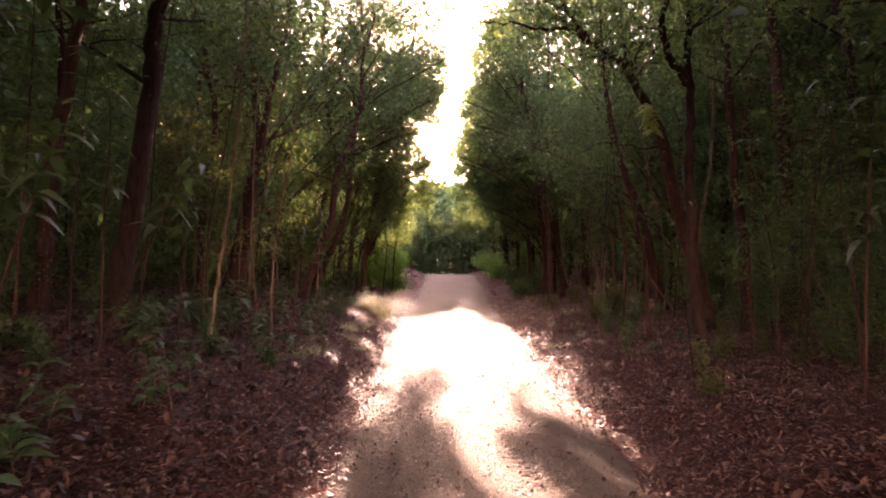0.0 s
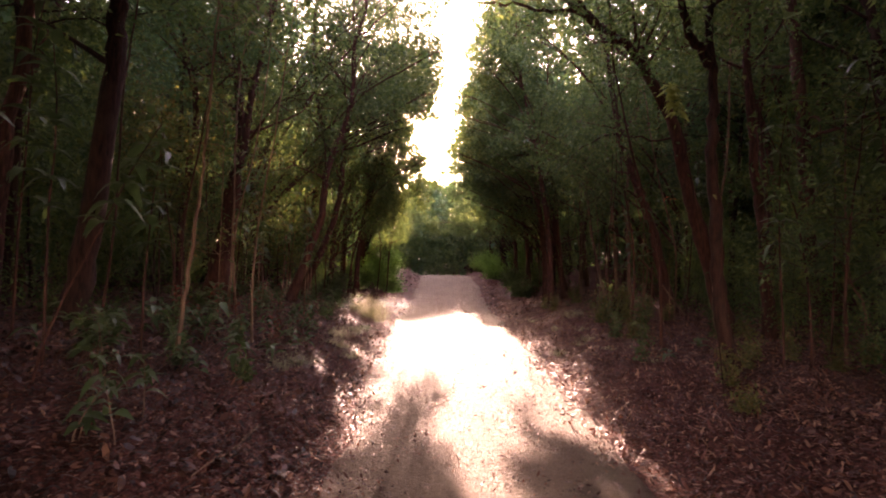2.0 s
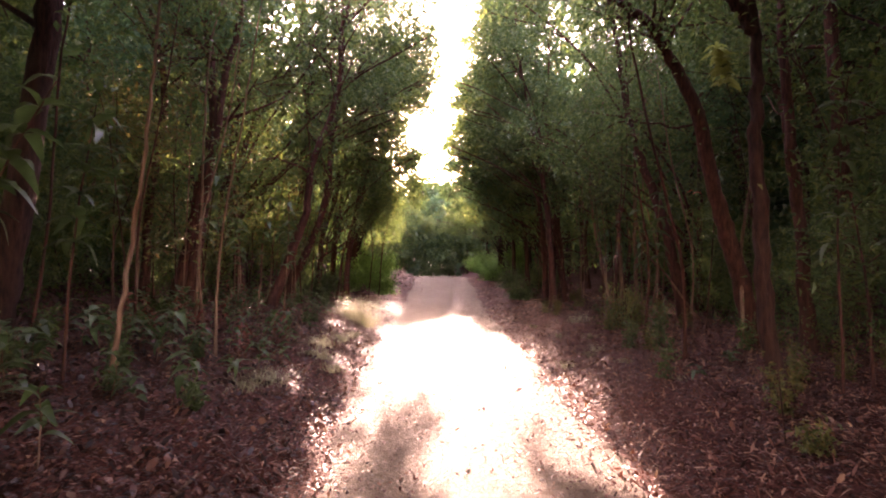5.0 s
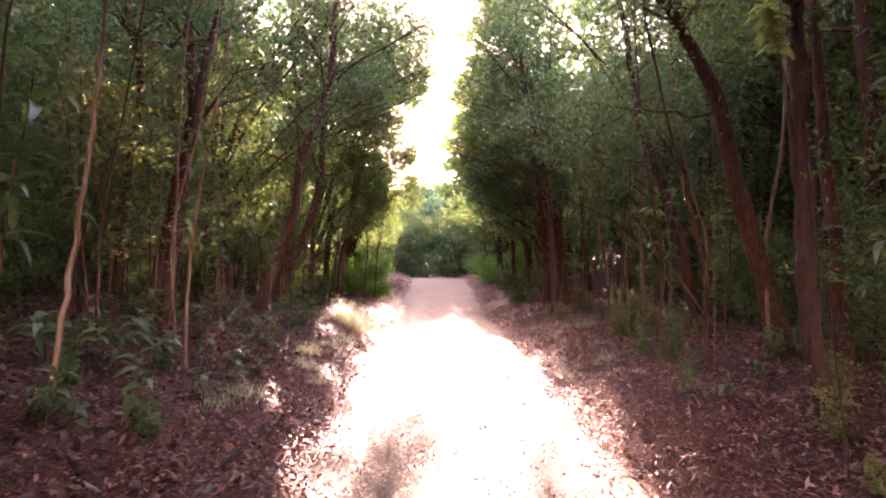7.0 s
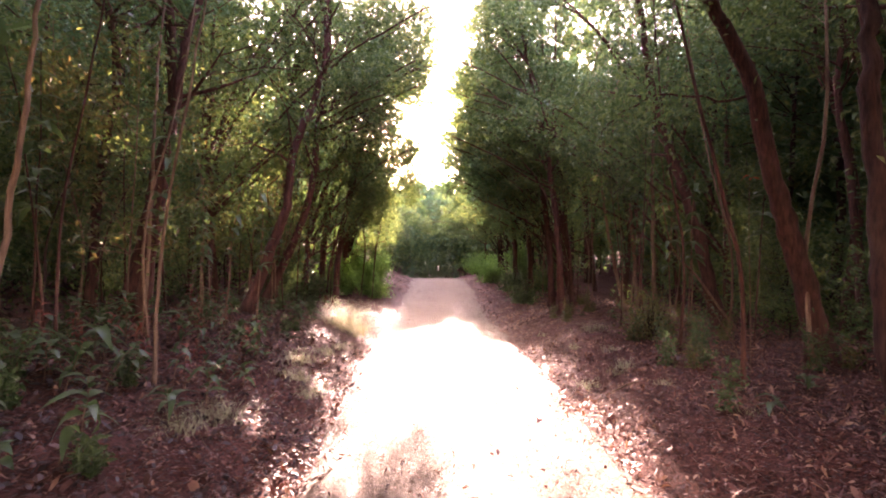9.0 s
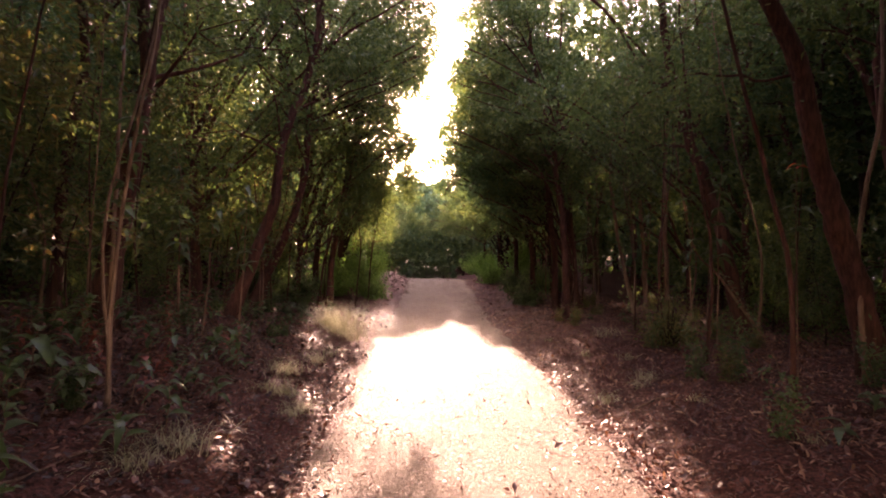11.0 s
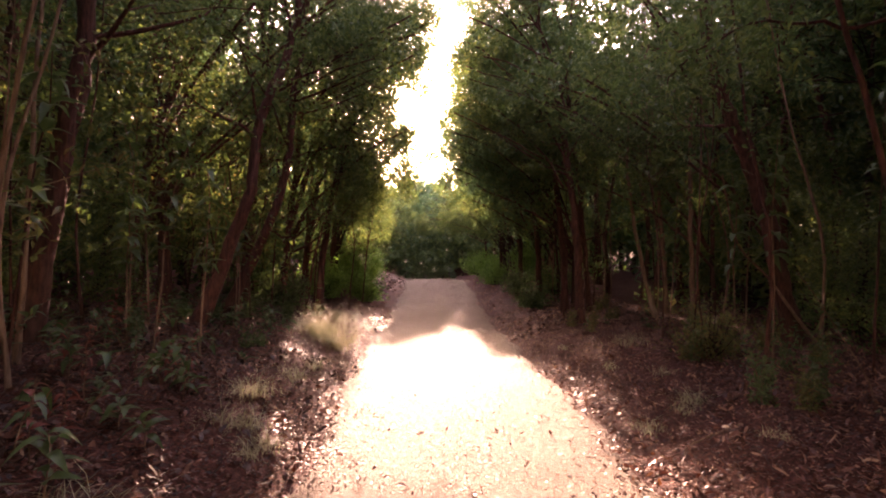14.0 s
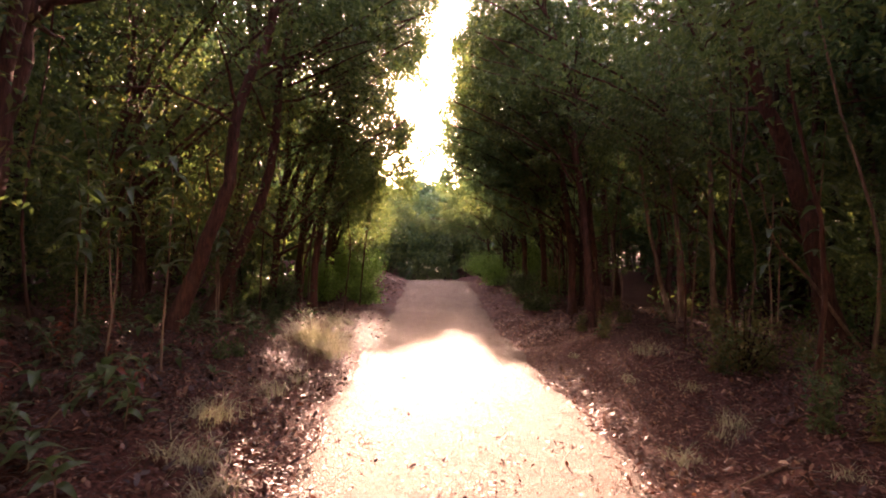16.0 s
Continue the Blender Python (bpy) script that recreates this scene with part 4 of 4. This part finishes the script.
for x, y, h in ((-2.9, 2.7, 2.3), (-3.5, 3.9, 2.9), (-2.7, 4.9, 2.1), (3.2, 3.6, 2.5), (3.9, 4.4, 2.8), (-3.3, 3.3, 2.7), (-3.0, 4.2, 2.5), (-3.6, 4.6, 3.0), (-3.3, 6.6, 2.6), (-2.77, 8.9, 2.1), (-2.4, 9.1, 2.0), (-3.38, 9.5, 2.3), (-3.0, 7.5, 2.4),
                (-3.1, 9.0, 1.6), (-3.9, 7.2, 2.8), (-2.9, 11.4, 2.2), (-3.5, 10.1, 2.6), (3.4, 5.2, 2.6), (3.6, 8.9, 2.4), (4.2, 5.6, 2.5), (4.0, 8.2, 2.9),
                (3.7, 9.66, 2.2), (4.6, 10.8, 2.6), (3.9, 11.6, 2.7)):
    leafy_stem("sapling", "thin pale sapling with long drooping leaves in whorls", x, y, h, LONG, 32, 0.4, 1.1, 0.011, PALE if y > 8.5 else BARK, whorl=5,
               lean=(rng.normal(0, 0.12), rng.normal(0, 0.1)), group="thin saplings", crook=0.06)
for k in range(34):
    x, y = -rng.uniform(2.1, 4.0), rng.uniform(6.0, 11.5)
    leafy_stem("seedling", "bushy seedling with large dark green pointed leaves", x, y, rng.uniform(0.2, 0.5), BROAD, int(rng.integers(10, 16)), 0.2,
               rng.uniform(0.6, 1.0), 0.005, lean=(rng.normal(0, 0.12), rng.normal(0, 0.12)), group="seedlings on the bank")
for k in range(17):
    x, y = -rng.uniform(2.1, 3.5), rng.uniform(6.3, 9.8)
    leafy_stem("withered_seedling", "withered seedling with drooping red-brown leaves", x, y, rng.uniform(0.25, 0.55), REDDISH, 13, 0.2, 0.8, 0.004, group="withered seedlings")
leafy_stem("yellowing_sapling", "sapling with a tuft of yellow-green sunlit leaves", 2.4, 4.5, 2.72, YELLOWISH, 70, 0.9, 0.8, 0.005, bark=BARK_DARK, lean=(-0.5, -0.05))
leafy_stem("sapling", "leaning sapling with large drooping green leaves over the bank", -2.75, 3.8, 1.75, LONG, 26, 0.55, 1.05, 0.009, BARK, lean=(0.85, -0.1), whorl=5, group="thin saplings")
leafy_stem("sapling", "leaning sapling with large drooping blue-green leaves", -2.9, 3.0, 1.6, LONG, 24, 0.6, 1.1, 0.009, BARK, lean=(0.45, -0.05), whorl=5, group="thin saplings")
leafy_stem("leaning_shoot", "leaning shoot hung with small pale green leaves", 3.4, 7.55, 1.0, BROAD, 26, 0.45, 0.5, 0.006, lean=(-0.6, 0.1))
leafy_stem("red_leaved_stem", "bare stem holding a single red leaf, coloured bright as if sunlit", 3.2, 7.1, 2.02, [leaf_mesh("leaf", 0.12, 0.05, LEAF_RED_SUNLIT, 0.6)], 2, 0.95, 0.9, 0.005, crook=0.01)


def herb(x, y, h, mat, name="herb", label="soft upright herb with small pale green leaves"):
    z = float(land(x, y))
    root = new(name)
    root.location = (x, y, z)
    tagged(root, label, "herb", "herbs under the trees")
    cs = []
    for k in range(int(rng.integers(3, 7))):
        az, ln = rng.uniform(0, 6.28), h * rng.uniform(0.6, 1.1)
        t = np.linspace(0, 1, 5)[:, None]
        line = np.hstack([np.cos(az) * 0.25 * ln * t ** 2, np.sin(az) * 0.25 * ln * t ** 2, ln * t - 0.02])
        tb = Tubes()
        tb.add(line, np.linspace(0.004, 0.002, 5), 4)
        put("stem", tb.mesh("stem", PALE), root)
        q = np.repeat(line[1:], 14, 0)
        cs.append(q + rng.normal(0, 1, q.shape) * (0.04, 0.04, 0.06))
    c = np.concatenate(cs)
    c[:, 2] = np.maximum(c[:, 2], 0.03)
    v, f = leaf_cloud(c, 0.06, 0.026)
    put("foliage", mesh_from("foliage", v, f, 3, mat), root)
    return root


for k in range(30):
    y = rng.uniform(4, 16)
    herb(path_right(y) + rng.uniform(0.9, 3.4), y, rng.uniform(0.15, 0.4), LEAF_OLIVE)
for k in range(30):
    y = rng.uniform(2.5, 17)
    herb(path_left(y) - rng.uniform(1.0, 3.2), y, rng.uniform(0.15, 0.4), LEAF_BROAD)


for x, y, h in ((2.75, 7.9, 0.42), (3.05, 7.7, 0.55), (2.45, 6.3, 0.4), (3.1, 9.5, 0.5), (3.5, 8.6, 0.45), (3.8, 7.0, 0.5)):
    herb(x, y, h, LEAF_BROAD, label="upright herb with small pale green leaves in shade")


def bush(x, y, r, h, mat, label, count=9000, leaf=0.1):
    z = float(land(x, y))
    root = new("bush")
    root.location = (x, y, z)
    tagged(root, label, "bush")
    cs = []
    for k in range(26):
        az, rr, hh = rng.uniform(0, 6.28), r * math.sqrt(rng.uniform(0, 1)) * 0.85, h * rng.uniform(0.45, 1.0)
        hh *= 1 - 0.45 * (rr / r) ** 2
        t = np.linspace(0, 1, 6)[:, None]
        line = np.hstack([np.cos(az) * rr * t ** 0.8, np.sin(az) * rr * t ** 0.8, hh * t - 0.03])
        tb = Tubes()
        tb.add(line, np.linspace(0.014, 0.004, 6), 5)
        put("stem", tb.mesh("stem", BARK_DARK), root)
        q = np.repeat(line[2:], count // (26 * 7), 0)
        cs.append(q + rng.normal(0, 1, q.shape) * (0.16, 0.16, 0.13))
    c = np.concatenate(cs)
    c[:, 2] = np.maximum(c[:, 2], 0.04)
    v, f = leaf_cloud(c, leaf, leaf * 0.5)
    put("foliage", mesh_from("foliage", v, f, 3, mat), root)
    return root


bush(-2.5, 20.3, 1.15, 1.8, LEAF_BRIGHT, "bright green leafy bush at the edge of the path")
bush(-1.9, 18.9, 0.5, 0.7, LEAF_BRIGHT, "low bright green bush at the edge of the path", 3000)
bush(2.9, 26.5, 0.9, 1.3, LEAF_BRIGHT, "light green bush beside the far end of the path", 5000)
bush(3.9, 22.6, 0.7, 1.9, LEAF_BRIGHT, "upright bright green bush against dark trunks", 5000)
bush(4.2, 19.5, 0.9, 1.2, LEAF, "dark green bush under the trees", 5000)
bush(3.35, 9.6, 0.32, 0.75, LEAF_OLIVE, "feathery dark olive bush beside thin trunks", 2200, 0.06)
bush(-2.9, 17.4, 0.8, 1.2, LEAF_BRIGHT, "fresh green bush spilling from the bank", 5000)
bush(-2.3, 22.8, 0.8, 1.5, LEAF_BRIGHT, "bright green leafy bush at the edge of the path", 5000)
bush(-3.3, 14.6, 0.7, 0.9, LEAF_BROAD, "low green bush in the shade of the bank", 3500, 0.09)
bush(2.75, 23.6, 0.7, 1.0, LEAF_BRIGHT, "light green bush beside the far end of the path", 4000)
bush(3.1, 20.4, 0.6, 0.9, LEAF_BROAD, "low green bush against the trunks", 3000)
bush(3.0, 17.6, 0.5, 0.7, LEAF_BROAD, "low green bush against the trunks", 2400)
bush(2.7, 29.0, 0.9, 1.3, LEAF_BRIGHT, "light green bush beside the far end of the path", 4500)


def grass_tuft(x, y, h, n, spread, label="dry grass tuft with thin arching blades", mat=None):
    z = float(land(x, y))
    v, f = [], []
    for k in range(n):
        az, out, ln = rng.uniform(0, 6.28), rng.uniform(0.9, 2.1), h * rng.uniform(0.4, 1.1)
        o = rng.normal(0, spread, 2)
        side = np.array((-math.sin(az), math.cos(az), 0)) * 0.0022
        i0 = len(v)
        for u in (0, 0.35, 0.7, 1.0):
            p = np.array((o[0] + math.cos(az) * ln * out * u ** 1.8 * 0.7, o[1] + math.sin(az) * ln * out * u ** 1.8 * 0.7, ln * (u - 0.45 * out * u ** 2.2) - 0.01))
            v += [p - side * (1.1 - u), p + side * (1.1 - u)]
        f += [(i0 + 2 * q, i0 + 2 * q + 1, i0 + 2 * q + 3, i0 + 2 * q + 2) for q in range(3)]
    ob = put("grass_tuft", mesh_from("grass_tuft", v, f, 4, mat or STRAW))
    ob.location = (x, y, z)
    return tagged(ob, label, "grass", "grass tufts along the path")


for x, y, h, n, sp in ((-1.74, 12.3, 1.3, 420, 0.2), (-1.5, 12.0, 0.8, 180, 0.14), (-1.95, 12.8, 1.1, 240, 0.18), (-1.68, 8.5, 0.42, 130, 0.09), (-1.45, 7.9, 0.3, 80, 0.07),
                       (-1.3, 7.5, 0.24, 60, 0.05), (-1.68, 6.24, 0.38, 130, 0.1), (-1.75, 5.9, 0.3, 90, 0.08), (-1.6, 9.6, 0.35, 120, 0.1), (-1.55, 10.4, 0.3, 90, 0.09),
                       (-1.25, 7.7, 0.26, 90, 0.05), (-1.6, 7.75, 0.3, 80, 0.08), (1.98, 8.25, 0.26, 80, 0.06), (2.5, 8.45, 0.28, 80, 0.07), (2.35, 8.3, 0.2, 60, 0.06), (2.5, 7.4, 0.16, 50, 0.05), (2.7, 9.4, 0.25, 60, 0.07), (2.4, 10.2, 0.2, 50, 0.06), (3.0, 10.9, 0.4, 120, 0.14),
                       (2.6, 6.2, 0.15, 40, 0.05), (2.3, 11.9, 0.2, 50, 0.06)):
    grass_tuft(x, y, h, n, sp)
for k in range(5):
    grass_tuft(-1.95 + rng.normal(0, 0.12), 15 + rng.normal(0, 0.2), 0.55, 40, 0.05, "tall pale seeding grass in the sun")


rng = np.random.default_rng(109)
# ---- litter and small things on the ground ----
def flat_leaves(x, y, length, width, lift=0.012, tilt=0.35):
    """Curled fallen leaves lying on the land: six corners and four faces each."""
    n = len(x)
    c = np.stack([x, y, land(x, y) + lift + rng.uniform(0, 0.02, n)], -1)
    az = rng.uniform(0, 2 * math.pi, n)
    tx, ty = rng.normal(0, tilt, n), rng.normal(0, tilt, n)
    d = np.stack([np.cos(az), np.sin(az), tx], -1)
    s = np.stack([-np.sin(az), np.cos(az), ty], -1)
    nrm = np.cross(d, s)
    L = (length * rng.uniform(0.55, 1.3, n))[:, None]
    W = (width * rng.uniform(0.6, 1.3, n))[:, None]
    curl = rng.uniform(-0.25, 0.35, n)[:, None]
    cup = rng.uniform(0.0, 0.45, n)[:, None]
    a = c - d * L * 0.5 + nrm * curl * L * 0.4
    t = c + d * L * 0.5 + nrm * curl * L * 0.4
    l1, r1 = c - d * L * 0.15 + s * W * 0.5 + nrm * cup * W, c - d * L * 0.15 - s * W * 0.5 + nrm * cup * W
    q = c + d * L * 0.22
    l2, r2 = q + s * W * 0.4 + nrm * cup * W, q - s * W * 0.4 + nrm * cup * W
    v = np.stack([a, l1, l2, t, r2, r1], 1).reshape(-1, 3)
    i = np.arange(n)[:, None] * 6
    tri = np.array([[0, 5, 1], [1, 5, 2], [5, 4, 2], [2, 4, 3]])
    return v, (i[:, None] + tri[None]).reshape(-1, 3)


def sow(n, x0, x1, y0, y1, keep):
    x, y = rng.uniform(x0, x1, n), y0 + (y1 - y0) * rng.uniform(0, 1, n) ** 1.35
    ok = rng.uniform(0, 1, n) < keep(x, y)
    return x[ok], y[ok]


def bank_cover(x, y):
    inside = np.minimum(x - path_left(y), path_right(y) - x)
    patch = 0.75 + 0.25 * np.sin(2.3 * x + 1.1 * y) * np.sin(1.7 * y - x)
    return np.where(inside > 0, 0.5 * np.exp(-inside / 0.15) + 0.003, np.clip(0.75 - inside * 0.6, 0, 1)) * patch


def litter(name, label, mat, beds):
    off, vs, fs = 0, [], []
    for v, f in beds:
        vs.append(v)
        fs.append(f + off)
        off += len(v)
    ob = put(name, mesh_from(name, np.concatenate(vs), np.concatenate(fs), 3, mat))
    return tagged(ob, label, "leaf litter", kind="stuff")


def on_path(x, y):
    return ((x > path_left(y) - 0.1) & (x < path_right(y) + 0.1)) * (0.5 + 0.5 * np.sin(5 * x + 2 * y) * np.sin(3 * y))


def near_edge(x, y):
    inside = np.minimum(x - path_left(y), path_right(y) - x)
    return (inside > -0.1) * np.exp(-np.maximum(inside, 0) / 0.3)


# dark scraps thickened beyond 15 m to imitate the shade on the path
def far_shade_scraps(x, y):
    return 0.55 * ((x > path_left(y) - 0.1) & (x < path_right(y) + 0.1)) * np.clip((y - 15.5 - 1.2 * np.sin(1.7 * x + 1)) / 5, 0, 1)


litter("leaf_litter", "thick litter of narrow curled brown leaves on the bank", LITTER,
       [flat_leaves(*sow(70000, 0.6, 5.2, 1.5, 15, bank_cover), 0.045, 0.0145), flat_leaves(*sow(14000, 0.6, 5.2, 1.5, 11, bank_cover), 0.068, 0.019, 0.022, 0.55), flat_leaves(*sow(9000, 0.5, 5.5, 14, 27, bank_cover), 0.09, 0.04),
        flat_leaves(*sow(8000, -4.2, -0.9, 1.5, 13, bank_cover), 0.05, 0.019, 0.02),
        flat_leaves(*sow(16000, 0.6, 8.0, -5.0, 1.7, bank_cover), 0.06, 0.02), flat_leaves(*sow(9000, 5.0, 8.0, 1.5, 15, bank_cover), 0.07, 0.025)])
litter("leaf_litter", "dark red-brown litter of broad dead leaves on the bank", LITTER_RED,
       [flat_leaves(*sow(60000, -4.5, -0.2, 1.5, 15, bank_cover), 0.042, 0.017), flat_leaves(*sow(7000, -4.2, -0.9, 1.0, 11, bank_cover), 0.075, 0.03, 0.022, 0.55),
        flat_leaves(*sow(9000, -5, -0.4, 14, 27, bank_cover), 0.09, 0.04),
        flat_leaves(*sow(16000, -7.5, -0.2, -5.0, 1.7, bank_cover), 0.06, 0.024), flat_leaves(*sow(9000, -7.5, -4.4, 1.5, 15, bank_cover), 0.07, 0.03)])
litter("path_leaves", "thin dry leaves scattered along the sandy path", LITTER, [flat_leaves(*sow(2600, -1.3, 2.1, 1.6, 9, on_path), 0.036, 0.012, 0.032, 0.4), flat_leaves(*sow(2600, -1.3, 2.1, 1.6, 9, near_edge), 0.045, 0.015, 0.03, 0.4)])
# the last, far bed stands in for shade; the others are real crumbs
litter("path_crumbs", "small leaf scraps and crumbs strewn over the path, thickened far off to imitate shade", LITTER_RED, [flat_leaves(*sow(24000, -1.4, 2.0, 1.6, 18, on_path), 0.022, 0.009, 0.03, 0.25), flat_leaves(*sow(16000, -1.4, 2.0, 1.6, 8, on_path), 0.013, 0.008, 0.03, 0.3), flat_leaves(*sow(2400, -1.4, 2.0, 1.6, 10, on_path), 0.034, 0.013, 0.032, 0.35), flat_leaves(*sow(22000, -1.6, 2.4, 15, 29, far_shade_scraps), 0.042, 0.02, 0.024, 0.2)])

CRUMB = bpy.data.meshes.new("pebble")
bm = bmesh.new()
bmesh.ops.create_icosphere(bm, subdivisions=2, radius=1)
for v in bm.verts:
    v.co *= 1 + 0.22 * noise.noise(v.co * 1.7)
    v.co.z *= 0.55
bm.to_mesh(CRUMB)
bm.free()
CRUMB.materials.append(STONE)
for k in range(70):
    y = 2.5 + 14 * rng.random() ** 1.3
    x = rng.uniform(path_left(y) + 0.1, path_right(y) - 0.1)
    st = put("pebble", CRUMB)
    r = rng.uniform(0.006, 0.018)
    st.matrix_basis = pose(x, y, float(land(x, y)) + 0.012 + r * 0.3, 0, 0, rng.uniform(0, 360)) @ Matrix.Diagonal((r * rng.uniform(0.8, 1.5), r, r, 1))
    tagged(st, "small grey-brown pebble lying on the sandy path", "pebble", "pebbles on the path")
FALLEN = [leaf_mesh("fallen_leaf", 0.075, 0.03, LITTER, d) for d in (-0.2, 0.1, 0.3)]
for k in range(150):
    y = 2.6 + 13 * rng.random() ** 1.2
    x = rng.uniform(path_left(y) + 0.05, path_right(y) - 0.05)
    lf = put("fallen_leaf", FALLEN[k % 3])
    lf.matrix_basis = pose(x, y, float(land(x, y)) + 0.03, rng.uniform(-15, 15), rng.uniform(-12, 12), rng.uniform(0, 360)) @ Matrix.Scale(rng.uniform(0.4, 1.1), 4)
    tagged(lf, "small curled dry leaf lying on the sandy path", "leaf", "fallen leaves on the path")
# a few larger marks on the way
for x, y, turn, s in ((1.02, 6.97, 20, 1.5), (0.55, 6.2, 80, 1.2), (-0.1, 8.2, 10, 1.1), (0.15, 8.3, 60, 0.9)):
    lf = put("fallen_leaf", FALLEN[0])
    lf.matrix_basis = pose(x, y, float(land(x, y)) + 0.035, 10, -5, turn) @ Matrix.Scale(s, 4)
    tagged(lf, "larger dark curled leaf lying on the sandy path", "leaf", "fallen leaves on the path")
for k in range(46):
    sg = rng.choice((-1, 1))
    y = rng.uniform(2.5, 15)
    x = path_right(y) + rng.uniform(0.1, 3) if sg > 0 else path_left(y) - rng.uniform(0.1, 3)
    ln, az = rng.uniform(0.25, 0.9), rng.uniform(0, 6.28)
    t = np.linspace(-0.5, 0.5, 6)
    px, pyy = x + np.cos(az) * ln * t + rng.normal(0, 0.012, 6), y + np.sin(az) * ln * t + rng.normal(0, 0.012, 6)
    tb = Tubes()
    r = rng.uniform(0.004, 0.011)
    tb.add(np.stack([px, pyy, land(px, pyy) + r + 0.012], -1), np.linspace(r, r * 0.5, 6), 6, 0.1)
    tagged(put("fallen_twig", tb.mesh("fallen_twig", BARK_DARK if k % 2 else PALE)), "thin dry twig lying in the leaf litter", "twig", "twigs in the litter")

# crooked bare stems
for nodes, r in (([(4.79, 9.66, 0.38), (4.43, 9.66, 1.02), (4.1, 9.66, 1.46), (3.8, 9.66, 1.75), (3.67, 9.66, 2.04), (3.54, 9.66, 2.7)], 0.02),
                 ([(4.49, 5.5, 0.5), (4.47, 5.5, 1.14), (4.33, 5.5, 1.41), (4.28, 5.5, 1.98), (4.29, 5.5, 3.4)], 0.015)):
    nodes = [np.array(p) for p in nodes]
    nodes[0][2] = float(land(nodes[0][0], nodes[0][1])) - 0.05
    tb = Tubes()
    ln = smooth_line(nodes, 26)
    tb.add(ln, r * np.linspace(1.1, 0.5, 26), 7, 0.06)
    stem = put("crooked_stem", tb.mesh("crooked_stem", PALE))
    tagged(stem, "crooked pale stem with a few small leaves rising from the bank", "stem", "crooked stems")
    for k in range(22):
        lf = put("leaf", YELLOWISH[k % 2] if k % 3 else BROAD[k % 3], stem)
        lf.matrix_basis = pose(*ln[min(25, 13 + k * 12 // 21)], rng.uniform(-25, 25), rng.uniform(-30, 30), k * 137.5) @ Matrix.Scale(rng.uniform(0.5, 0.8), 4)
